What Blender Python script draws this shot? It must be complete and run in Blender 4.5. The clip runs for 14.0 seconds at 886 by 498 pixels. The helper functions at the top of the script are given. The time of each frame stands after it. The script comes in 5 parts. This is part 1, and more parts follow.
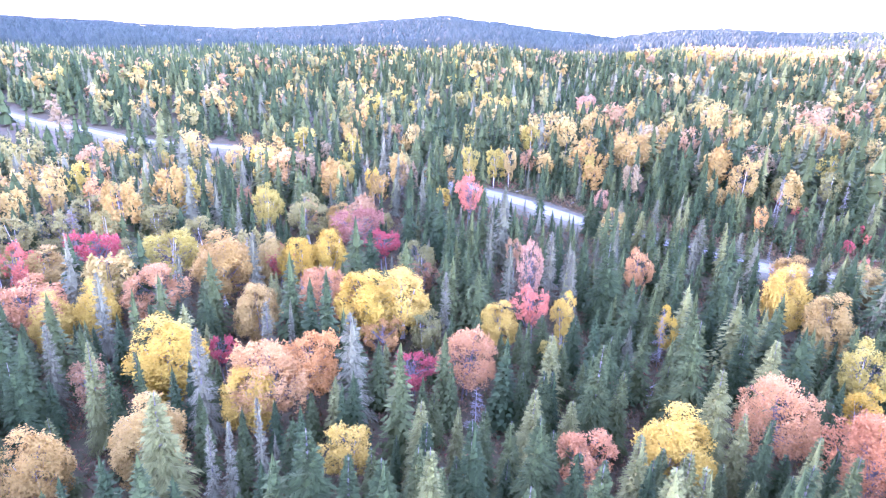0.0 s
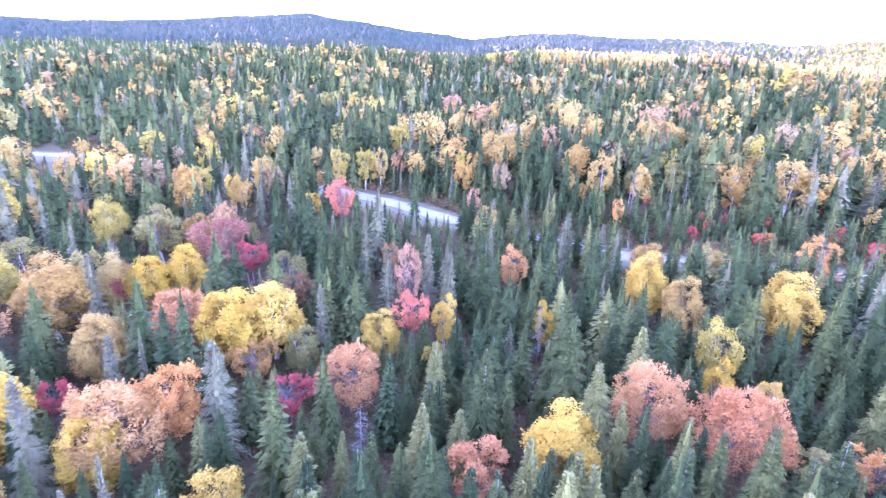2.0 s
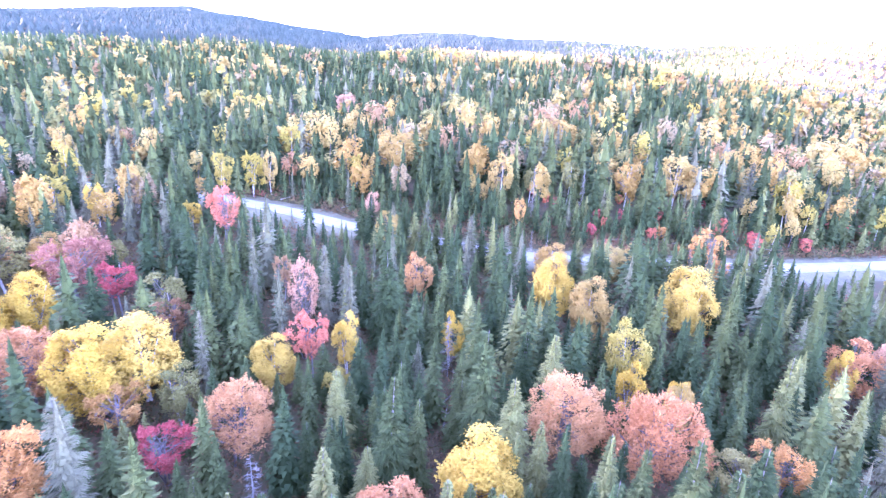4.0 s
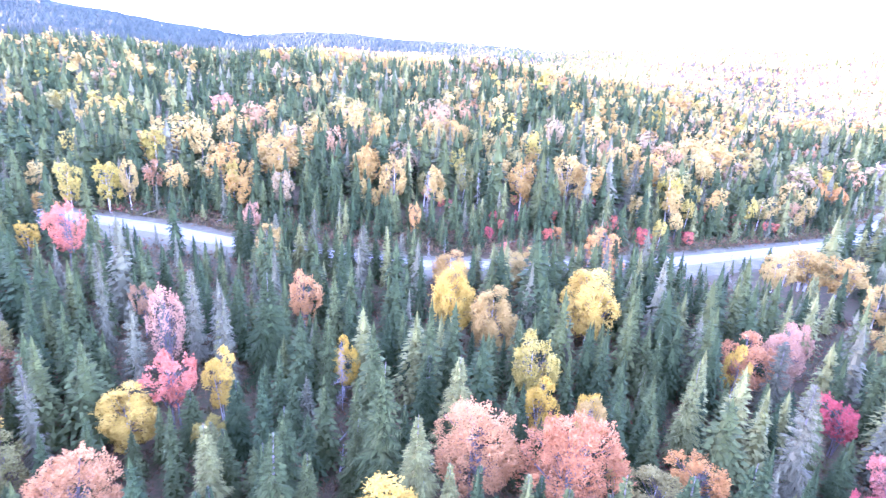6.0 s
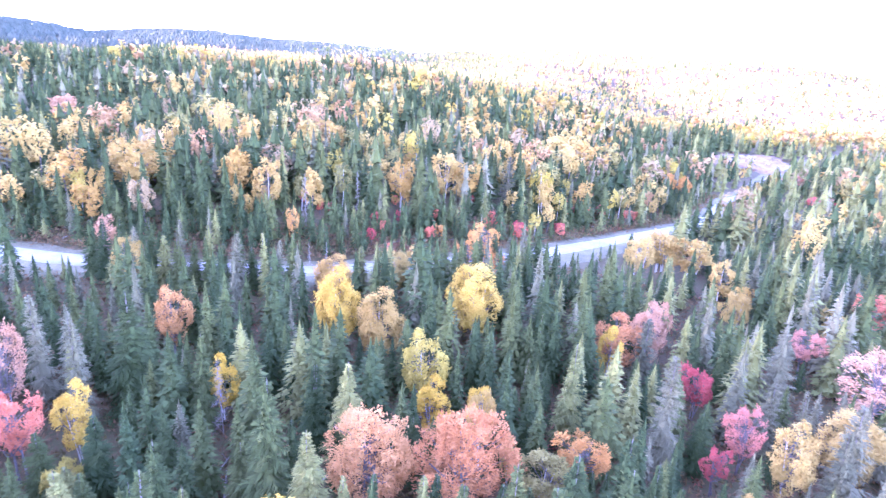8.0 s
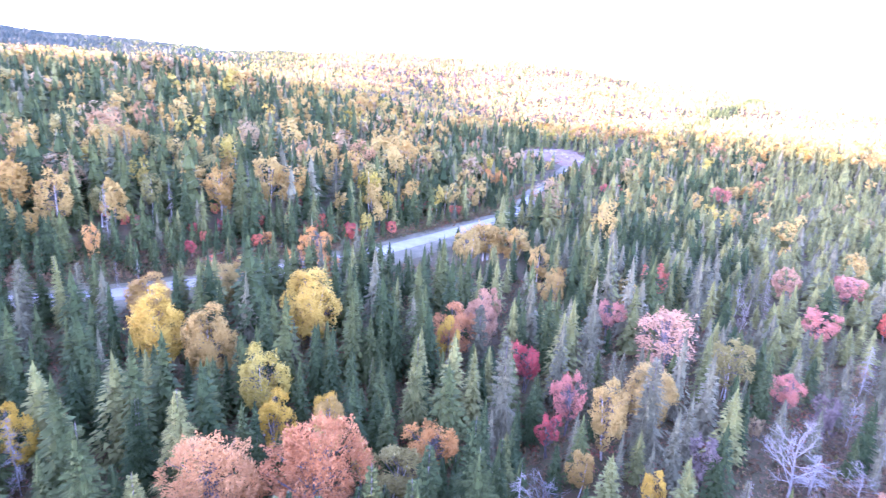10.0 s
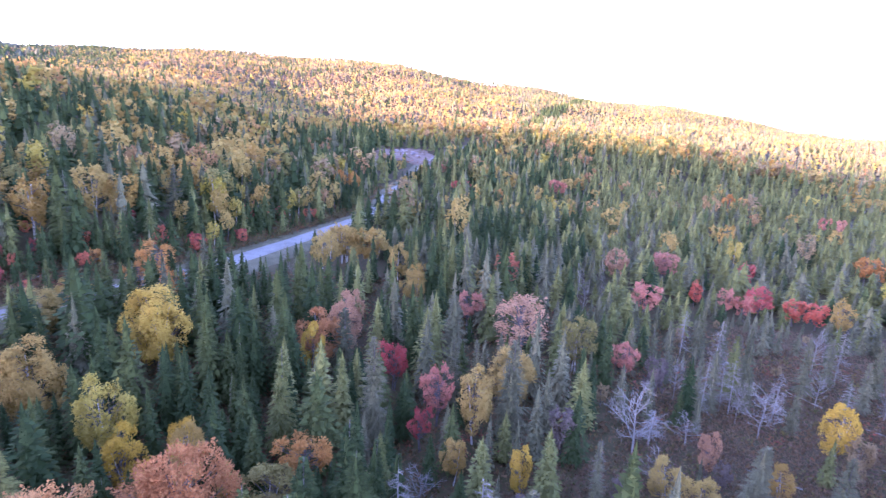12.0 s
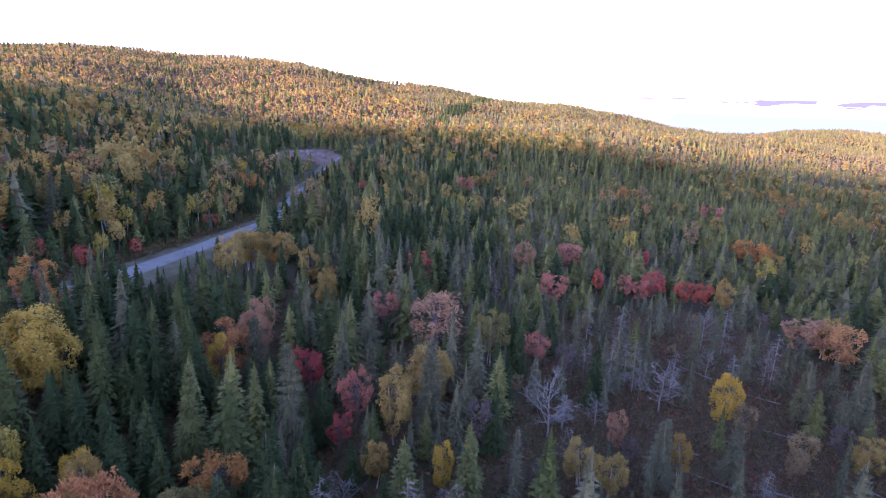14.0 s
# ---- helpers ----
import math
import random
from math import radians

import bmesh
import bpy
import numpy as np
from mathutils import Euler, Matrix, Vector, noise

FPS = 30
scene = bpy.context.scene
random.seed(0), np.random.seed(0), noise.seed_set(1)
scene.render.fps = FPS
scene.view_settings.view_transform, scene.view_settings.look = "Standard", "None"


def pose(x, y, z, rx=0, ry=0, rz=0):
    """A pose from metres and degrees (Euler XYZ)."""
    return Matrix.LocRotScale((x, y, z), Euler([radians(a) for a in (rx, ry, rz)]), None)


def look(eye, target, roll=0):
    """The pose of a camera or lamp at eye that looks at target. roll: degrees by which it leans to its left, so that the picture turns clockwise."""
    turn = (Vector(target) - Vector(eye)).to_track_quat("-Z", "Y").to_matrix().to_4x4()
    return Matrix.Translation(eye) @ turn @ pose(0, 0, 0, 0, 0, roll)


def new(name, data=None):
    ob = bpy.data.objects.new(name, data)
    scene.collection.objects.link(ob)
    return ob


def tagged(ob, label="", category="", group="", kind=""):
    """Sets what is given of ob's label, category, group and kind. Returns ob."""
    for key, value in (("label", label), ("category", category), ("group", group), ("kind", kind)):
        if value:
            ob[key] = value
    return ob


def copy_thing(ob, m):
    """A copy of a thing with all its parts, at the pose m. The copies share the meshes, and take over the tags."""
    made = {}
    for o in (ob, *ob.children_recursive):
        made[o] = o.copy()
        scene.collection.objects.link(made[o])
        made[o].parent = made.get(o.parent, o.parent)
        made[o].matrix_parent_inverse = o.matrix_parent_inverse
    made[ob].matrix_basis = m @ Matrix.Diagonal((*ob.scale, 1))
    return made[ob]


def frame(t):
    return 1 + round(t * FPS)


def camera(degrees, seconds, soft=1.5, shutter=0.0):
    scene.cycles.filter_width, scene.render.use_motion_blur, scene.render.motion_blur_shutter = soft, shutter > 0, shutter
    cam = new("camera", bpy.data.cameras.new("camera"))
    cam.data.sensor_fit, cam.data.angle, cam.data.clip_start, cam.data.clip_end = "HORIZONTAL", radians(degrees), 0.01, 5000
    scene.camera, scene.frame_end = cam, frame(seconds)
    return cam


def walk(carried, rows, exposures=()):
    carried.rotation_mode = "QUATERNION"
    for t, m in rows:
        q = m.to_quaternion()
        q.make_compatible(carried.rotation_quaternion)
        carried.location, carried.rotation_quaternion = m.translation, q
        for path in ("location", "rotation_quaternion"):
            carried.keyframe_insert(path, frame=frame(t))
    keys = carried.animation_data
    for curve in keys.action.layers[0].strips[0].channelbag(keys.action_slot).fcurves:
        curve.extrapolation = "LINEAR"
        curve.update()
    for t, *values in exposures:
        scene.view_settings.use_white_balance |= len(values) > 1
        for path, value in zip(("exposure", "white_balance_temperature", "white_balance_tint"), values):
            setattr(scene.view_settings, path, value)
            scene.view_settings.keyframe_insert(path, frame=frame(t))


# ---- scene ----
cam = camera(77.2, 14.0, 1.25, 0.4)
PATH = [
    (0, (0.0, 0.0, 40.0), (-0.209, 1.89, 39.378), 2.0),
    (0.5, (-0.027, 0.422, 39.922), (-0.233, 2.312, 39.301), 2.1),
    (1, (0.053, 1.015, 39.915), (-0.097, 2.911, 39.294), 2.2),
    (1.5, (0.197, 1.761, 39.893), (0.239, 3.664, 39.281), 2.3),
    (2, (0.091, 2.817, 39.811), (0.322, 4.71, 39.206), 2.5),
    (2.5, (0.13, 3.848, 39.786), (0.433, 5.731, 39.184), 2.6),
    (3, (0.355, 5.008, 39.761), (0.746, 6.876, 39.162), 2.7),
    (3.5, (0.672, 6.292, 39.712), (1.159, 8.138, 39.115), 2.8),
    (6, (3.925, 13.15, 39.3), (4.835, 14.836, 38.727), 3.1),
    (6.5, (4.321, 13.531, 39.222), (5.33, 15.162, 38.655), 3.1),
    (7, (4.532, 13.637, 39.147), (5.614, 15.223, 38.585), 3.1),
    (9.5, (4.657, 13.652, 39.079), (6.209, 14.799, 38.553), 3.0),
    (10, (4.556, 13.734, 39.019), (6.201, 14.749, 38.503), 3.0),
    (10.5, (4.515, 13.773, 38.952), (6.238, 14.654, 38.447), 3.0),
    (11, (4.484, 13.838, 38.946), (6.265, 14.599, 38.447), 2.9),
    (11.5, (4.455, 13.881, 38.973), (6.274, 14.549, 38.477), 2.8),
    (12, (4.447, 13.922, 38.922), (6.305, 14.477, 38.432), 2.7),
    (12.5, (4.458, 13.951, 38.903), (6.35, 14.383, 38.42), 2.6),
    (13, (4.47, 13.955, 38.893), (6.383, 14.291, 38.414), 2.5),
    (13.5, (4.488, 13.99, 38.927), (6.412, 14.248, 38.447), 2.3),
    (14, (4.484, 14.016, 38.942), (6.41, 14.261, 38.462), 2.3),
]
walk(cam, [(t, look(eye, target, roll)) for t, eye, target, roll in PATH],
     [(0, 6.05, 5520, 76), (1.5, 5.83, 5470, 76), (3.5, 6.07, 5365, 74), (6, 6.23, 5340, 75), (7, 6.13, 5350, 75), (9.5, 5.84, 5390, 73), (11, 5.02, 5400, 68), (12.5, 4.15, 5420, 62), (14, 3.22, 5480, 58)])

# ---- light: the sun has sunk behind the hills ahead-left, and still reaches the far slopes ----
SUN_AZ, SUN_EL = -60.0, 6.0
world = bpy.data.worlds.new("sky")
scene.world = world
world.use_nodes = True
wn, wl = world.node_tree.nodes, world.node_tree.links
sky = wn.new("ShaderNodeTexSky")
sky.sky_type, sky.sun_disc = "NISHITA", False
sky.sun_elevation, sky.sun_rotation = radians(SUN_EL), radians(SUN_AZ)
sky.air_density, sky.dust_density, sky.ozone_density = 0.7, 0.3, 1.0


def sky_node(kind, *values):
    """A node of the sky's tree, with its inputs set or linked in order."""
    n = wn.new(kind)
    for i, v in enumerate(values):
        if isinstance(v, bpy.types.NodeSocket):
            wl.new(v, n.inputs[i])
        elif v is not None:
            n.inputs[i].default_value = v
    return n


# a few thin evening clouds and the pale blue of the far horizon, low over the end of the ridge
way = wn.new("ShaderNodeTexCoord").outputs["Generated"]
toward = sky_node("ShaderNodeVectorMath", way, (0.889, -0.457, 0.02))
toward.operation = "DOT_PRODUCT"
near_it = sky_node("ShaderNodeMapRange", toward.outputs["Value"], 0.6, 0.975, 0.0, 1.0)
height = sky_node("ShaderNodeSeparateXYZ", way).outputs["Z"]
blue = sky_node("ShaderNodeMapRange", height, 0.012, 0.019, 1.0, 0.0)
stretched = sky_node("ShaderNodeVectorMath", way, (15.0, 15.0, 110.0))
stretched.operation = "MULTIPLY"
puffs = wn.new("ShaderNodeTexNoise")
puffs.inputs["Scale"].default_value, puffs.inputs["Detail"].default_value = 1.0, 4.0
wl.new(stretched.outputs["Vector"], puffs.inputs["Vector"])
dense = sky_node("ShaderNodeMapRange", puffs.outputs["Fac"], 0.45, 0.55, 0.0, 1.0)
rise = sky_node("ShaderNodeMapRange", height, 0.020, 0.024, 0.0, 1.0)
fall = sky_node("ShaderNodeMapRange", height, 0.036, 0.042, 1.0, 0.0)


def sky_times(a, b):
    n = sky_node("ShaderNodeMath", a, b)
    n.operation = "MULTIPLY"
    return n.outputs[0]


haze = sky_node("ShaderNodeMixRGB", sky_times(near_it.outputs[0], blue.outputs[0]), sky.outputs["Color"], (0.62, 0.83, 0.87, 1))
cloud = sky_times(sky_times(near_it.outputs[0], dense.outputs[0]), sky_times(rise.outputs[0], fall.outputs[0]))
clouded = sky_node("ShaderNodeMixRGB", cloud, haze.outputs[0], (0.48, 0.47, 0.47, 1))
wl.new(clouded.outputs[0], wn["Background"].inputs["Color"])
wn["Background"].inputs["Strength"].default_value = 0.15

sun_data = bpy.data.lights.new("sun", "SUN")
sun_data.energy, sun_data.angle, sun_data.color = 2.1, radians(0.6), (1.0, 0.77, 0.50)
sun = new("sun", sun_data)
sun.rotation_mode = "QUATERNION"
sun.rotation_quaternion = Vector((math.sin(radians(SUN_AZ)), math.cos(radians(SUN_AZ)), math.tan(radians(SUN_EL)))).to_track_quat("Z", "Y")


# ---- materials ----
def node_material(name):
    m = bpy.data.materials.new(name)
    m.use_nodes = True
    t = m.node_tree
    return m, t.nodes, t.links, t.nodes["Principled BSDF"]


def ramp_of(nodes, stops):
    r = nodes.new("ShaderNodeValToRGB")
    while len(r.color_ramp.elements) < len(stops):
        r.color_ramp.elements.new(0.5)
    for e, (p, c) in zip(r.color_ramp.elements, stops):
        e.position, e.color = p, (*c, 1)
    return r


def maths(nodes, links, op, a, b):
    n = nodes.new("ShaderNodeMath")
    n.operation = op
    for i, v in enumerate((a, b)):
        if isinstance(v, (int, float)):
            n.inputs[i].default_value = v
        else:
            links.new(v, n.inputs[i])
    return n.outputs[0]


def foliage(name, stops, through_light=0.3, spread=0.55, rough=0.75, gloss=0.1):
    """Leaves or needles: the hue differs from tree to tree (stops) and a little from leaf to leaf."""
    m, n, l, b = node_material(name)
    tint = n.new("ShaderNodeAttribute")
    tint.attribute_name = "tint"
    info, geo, coord = n.new("ShaderNodeObjectInfo"), n.new("ShaderNodeNewGeometry"), n.new("ShaderNodeTexCoord")
    per_tree = maths(n, l, "FRACT", maths(n, l, "ADD", tint.outputs["Fac"], info.outputs["Random"]), 0)
    patches = n.new("ShaderNodeTexNoise")
    patches.inputs["Scale"].default_value = 0.9
    l.new(geo.outputs["Position"], patches.inputs["Vector"])
    mixed = maths(n, l, "ADD", maths(n, l, "MULTIPLY", per_tree, 0.62), maths(n, l, "MULTIPLY", patches.outputs["Fac"], 0.38))
    ramp = ramp_of(n, stops)
    l.new(mixed, ramp.inputs["Fac"])
    grain = n.new("ShaderNodeTexNoise")
    grain.inputs["Scale"].default_value = 7.0
    l.new(geo.outputs["Position"], grain.inputs["Vector"])
    vary = maths(n, l, "ADD", maths(n, l, "MULTIPLY", geo.outputs["Random Per Island"], 0.6), maths(n, l, "MULTIPLY", grain.outputs["Fac"], 0.4))
    gain = maths(n, l, "ADD", maths(n, l, "MULTIPLY", vary, spread), 1 - spread / 2)
    scale = n.new("ShaderNodeVectorMath")
    scale.operation = "SCALE"
    l.new(ramp.outputs["Color"], scale.inputs[0])
    l.new(gain, scale.inputs["Scale"])
    l.new(scale.outputs["Vector"], b.inputs["Base Color"])
    b.inputs["Roughness"].default_value = rough
    b.inputs["Specular IOR Level"].default_value = gloss
    glow = n.new("ShaderNodeBsdfTranslucent")
    l.new(scale.outputs["Vector"], glow.inputs["Color"])
    mix = n.new("ShaderNodeMixShader")
    mix.inputs["Fac"].default_value = through_light
    l.new(b.outputs["BSDF"], mix.inputs[1])
    l.new(glow.outputs["BSDF"], mix.inputs[2])
    l.new(mix.outputs["Shader"], n["Material Output"].inputs["Surface"])
    return m


def rough_surface(name, stops, scales=(0.35, 6.0), bump=0.4, rough=0.9, share=0.5):
    """Ground, gravel, bark: two scales of noise through a ramp, with relief."""
    m, n, l, b = node_material(name)
    geo = n.new("ShaderNodeNewGeometry")
    parts = []
    for s in scales:
        t = n.new("ShaderNodeTexNoise")
        t.inputs["Scale"].default_value, t.inputs["Detail"].default_value = s, 5
        l.new(geo.outputs["Position"], t.inputs["Vector"])
        parts.append(t.outputs["Fac"])
    fac = maths(n, l, "ADD", maths(n, l, "MULTIPLY", parts[0], share), maths(n, l, "MULTIPLY", parts[1], 1 - share))
    ramp = ramp_of(n, stops)
    l.new(fac, ramp.inputs["Fac"])
    l.new(ramp.outputs["Color"], b.inputs["Base Color"])
    b.inputs["Roughness"].default_value = rough
    b.inputs["Specular IOR Level"].default_value = 0.15
    relief = n.new("ShaderNodeBump")
    relief.inputs["Strength"].default_value = bump
    l.new(parts[1], relief.inputs["Height"])
    l.new(relief.outputs["Normal"], b.inputs["Normal"])
    return m


NEEDLES = {
    "green": foliage("needles_green", [(0.1, (0.024, 0.041, 0.0145)), (0.5, (0.039, 0.056, 0.018)), (0.9, (0.073, 0.084, 0.024))], 0.10, 0.7, 0.85, 0.06),
    "light": foliage("needles_light", [(0.2, (0.088, 0.096, 0.027)), (0.8, (0.152, 0.150, 0.042))], 0.12, 0.65, 0.8, 0.12),
    # far hill's spruces: a darker needle colour stands in for its shade
    "black": foliage("needles_hill_shade", [(0.2, (0.028, 0.040, 0.030)), (0.8, (0.042, 0.054, 0.040))], 0.05, 0.5, 0.85, 0.05),
    "grey": foliage("needles_grey", [(0.2, (0.075, 0.076, 0.036)), (0.8, (0.128, 0.122, 0.061))], 0.1, 0.65, 0.8, 0.12),
}
LEAVES = {
    "yellow": foliage("leaves_yellow", [(0.2, (0.398, 0.246, 0.026)), (0.8, (0.438, 0.286, 0.048))], 0.3, 0.26),
    "gold": foliage("leaves_gold", [(0.2, (0.291, 0.171, 0.039)), (0.8, (0.315, 0.221, 0.060))], 0.3, 0.26),
    "lime": foliage("leaves_lime", [(0.2, (0.260, 0.200, 0.030)), (0.8, (0.310, 0.235, 0.046))], 0.3, 0.26),
    "olive": foliage("leaves_olive", [(0.2, (0.146, 0.132, 0.036)), (0.8, (0.221, 0.179, 0.052))], 0.3, 0.26),
    "orange": foliage("leaves_orange", [(0.2, (0.381, 0.158, 0.041)), (0.8, (0.414, 0.221, 0.057))], 0.3, 0.26),
    "peach": foliage("leaves_peach", [(0.2, (0.372, 0.181, 0.055)), (0.8, (0.397, 0.229, 0.077))], 0.3, 0.26),
    "salmon": foliage("leaves_salmon", [(0.2, (0.372, 0.158, 0.055)), (0.8, (0.389, 0.203, 0.071))], 0.3, 0.26),
    "rose": foliage("leaves_rose", [(0.2, (0.31, 0.157, 0.078)), (0.8, (0.34, 0.194, 0.102))], 0.3, 0.26),
    "pink": foliage("leaves_pink", [(0.2, (0.39, 0.138, 0.084)), (0.8, (0.41, 0.182, 0.112))], 0.3, 0.26),
    "mauve": foliage("leaves_mauve", [(0.2, (0.215, 0.086, 0.050)), (0.8, (0.264, 0.120, 0.066))], 0.3, 0.26),
    "crimson": foliage("leaves_crimson", [(0.2, (0.31, 0.058, 0.048)), (0.8, (0.37, 0.090, 0.064))], 0.3, 0.26),
    "scarlet": foliage("leaves_scarlet", [(0.2, (0.41, 0.102, 0.054)), (0.8, (0.44, 0.142, 0.070))], 0.3, 0.26),
    "rust": foliage("leaves_rust", [(0.2, (0.226, 0.117, 0.045)), (0.8, (0.282, 0.164, 0.066))], 0.25, 0.26),
    "bare": foliage("bare_twigs_mauve_grey", [(0.2, (0.079, 0.059, 0.048)), (0.8, (0.124, 0.095, 0.073))], 0.1, 0.26),
    "tan": foliage("leaves_tan", [(0.2, (0.179, 0.122, 0.056)), (0.8, (0.244, 0.174, 0.077))], 0.2, 0.26),
}
BARK = rough_surface("bark_grey_brown", [(0.3, (0.06, 0.052, 0.045)), (0.7, (0.15, 0.13, 0.115))], (1.0, 9.0))
BIRCH_BARK = rough_surface("bark_pale_birch", [(0.32, (0.13, 0.112, 0.09)), (0.45, (0.32, 0.295, 0.25)), (0.8, (0.46, 0.43, 0.37))], (1.5, 7.0))
DEAD_WOOD = rough_surface("weathered_dead_wood", [(0.3, (0.105, 0.094, 0.076)), (0.7, (0.235, 0.212, 0.172))], (1.2, 11.0))
GROUND = rough_surface("forest_floor", [(0.30, (0.032, 0.025, 0.010)), (0.44, (0.066, 0.044, 0.018)), (0.52, (0.046, 0.046, 0.015)), (0.60, (0.088, 0.053, 0.024)), (0.72, (0.086, 0.070, 0.027))], (0.12, 2.4), 0.8)
GRAVEL = rough_surface("road_gravel", [(0.3, (0.115, 0.109, 0.092)), (0.5, (0.163, 0.155, 0.132)), (0.7, (0.22, 0.210, 0.181))], (0.5, 14.0), 0.5)
VERGE = rough_surface("road_verge_gravel_and_grass", [(0.3, (0.05, 0.050, 0.024)), (0.5, (0.09, 0.082, 0.040)), (0.7, (0.15, 0.132, 0.078))], (0.4, 5.0), 0.6)
BARE_EARTH = rough_surface("cleared_earth", [(0.3, (0.078, 0.047, 0.031)), (0.5, (0.132, 0.086, 0.056)), (0.7, (0.20, 0.143, 0.100))], (0.2, 3.0), 0.6)
SHRUB = foliage("leaves_low_shrub", [(0.05, (0.095, 0.062, 0.027)), (0.35, (0.12, 0.070, 0.030)), (0.52, (0.075, 0.082, 0.024)), (0.68, (0.20, 0.058, 0.036)), (0.8, (0.11, 0.105, 0.032)), (0.95, (0.21, 0.135, 0.045))], 0.2, 0.7)
HEATH = foliage("leaves_bog_heath", [(0.1, (0.085, 0.048, 0.034)), (0.45, (0.14, 0.075, 0.048)), (0.7, (0.155, 0.100, 0.056)), (0.95, (0.10, 0.088, 0.042))], 0.2, 0.35)
STONE = rough_surface("pale_pinkish_stone", [(0.3, (0.13, 0.10, 0.09)), (0.7, (0.24, 0.195, 0.175))], (1.2, 8.0))


# ---- the shape of the land ----
HUB = (4.4, 13.7)       # where the drone hovers

# the land round the hub, by compass angle: rise at 110 m, mid shelf (canopy angle, distance), skyline ridge (canopy angle, distance)
NEAR_AZ, NEAR_Z = (-180, -90, -45, -20, 0, 25, 42, 60, 80, 100, 120, 180), (4, 5, 9, 14, 16.5, 17, 15.5, 11, 7, 5, 4, 4)
SHELF_AZ = (-180, -90, -60, -45, -30, -20, -7, 5, 12, 20, 32, 45, 57, 72, 82, 94, 105, 121, 150, 180)
SHELF_EL = (-3, -2, -1, -.3, .3, .8, 1.2, 1.4, 1.9, 2.2, 2.5, 1.2, -.5, -.8, -1.4, -1.8, -2.6, -3.8, -4, -3)
SHELF_D = (400, 380, 380, 380, 380, 380, 380, 380, 380, 380, 400, 500, 600, 500, 480, 450, 500, 700, 600, 400)
# unseen ridge from -110 to -48 degrees, raised to shade the near ground
RIDGE_AZ = (-180, -110, -80, -60, -48, -45, -36, -27, -19, -14, -7, -2.4, 2.4, 9, 14.5, 18, 23, 30, 37, 45, 52, 62, 68, 72, 76,
            82, 87, 94, 97, 101, 105, 110, 116, 121, 140, 180)
RIDGE_EL = (0, 5, 6.6, 6.7, 6.2, 2.6, 2.6, 2.6, 3.2, 3.8, 4.5, 4.1, 3.6, 3.0, 3.7, 3.8, 3.5, 3.5, 3.2, 3.9, 4.2, 4.3, 4.1, 3.4, 2.7,
            2.3, 1.6, 1.2, .6, .1, -.7, -.9, -.2, -.3, 0, 0)
RIDGE_D_AZ, RIDGE_D = (-180, 30, 45, 75, 100, 121, 180), (2600, 2600, 1300, 1150, 1300, 1500, 2600)


def ground_z(x, y):
    """Height of the bare ground, for arrays of x and y."""
    dx, dy = np.asarray(x, float) - HUB[0], np.asarray(y, float) - HUB[1]
    d, az = np.hypot(dx, dy), np.degrees(np.arctan2(dx, dy))
    z1 = np.interp(az, NEAR_AZ, NEAR_Z)
    d2, d3 = np.interp(az, SHELF_AZ, SHELF_D), np.interp(az, RIDGE_D_AZ, RIDGE_D)
    z2 = 30 + d2 * np.tan(np.radians(np.interp(az, SHELF_AZ, SHELF_EL)))
    z3 = 32 + d3 * np.tan(np.radians(np.interp(az, RIDGE_AZ, RIDGE_EL)))
    ds = [0 * d, 45 + 0 * d, 110 + 0 * d, d2, d3, 1.7 * d3 + 200, 6000 + 0 * d]
    zs = [5.5 + 0 * d, 6 + 0 * d, z1, z2, z3, 0.3 * z3 - 30, -60 + 0 * d]
    z = np.array(zs[0])
    for da, db, za, zb in zip(ds[:-1], ds[1:], zs[:-1], zs[1:]):
        u = np.clip((d - da) / (db - da), 0, 1)
        z = z + (zb - za) * (0.55 * u + 0.45 * u * u * (3 - 2 * u))
    far = np.clip(d / 400, 0, 1)
    z = z + 0.5 * np.sin(x * 0.11 + 1.3) * np.sin(y * 0.093 + 0.4) + far * (5 * np.sin(x * 0.013 + 2) * np.sin(y * 0.017 + 1))
    return z + far * 2.5 * np.sin(x * 0.041 + y * 0.022) * np.sin(y * 0.037 - x * 0.013)


# ---- mesh helpers: everything that grows is made of four-cornered faces ----
def mesh_of(name, faces, material, tint=None):
    """A mesh from an array of faces, n x corners x 3; tint: one number for each face's tree."""
    faces = np.asarray(faces, np.float32)
    n, k = faces.shape[:2]
    me = bpy.data.meshes.new(name)
    me.vertices.add(k * n)
    me.vertices.foreach_set("co", faces.ravel())
    me.loops.add(k * n)
    me.loops.foreach_set("vertex_index", np.arange(k * n, dtype=np.int32))
    me.polygons.add(n)
    me.polygons.foreach_set("loop_start", np.arange(0, k * n, k, dtype=np.int32))
    if tint is not None:
        me.attributes.new("tint", "FLOAT", "POINT").data.foreach_set("value", np.repeat(np.asarray(tint, np.float32), k))
    me.materials.append(material)
    me.update()
    return me


def part(name, quads, material, parent, label=""):
    ob = new(name, quads if isinstance(quads, bpy.types.Mesh) else mesh_of(name, quads, material))
    ob.parent = parent
    return tagged(ob, label)


def unit(v):
    return v / np.maximum(np.linalg.norm(v, axis=-1, keepdims=True), 1e-9)


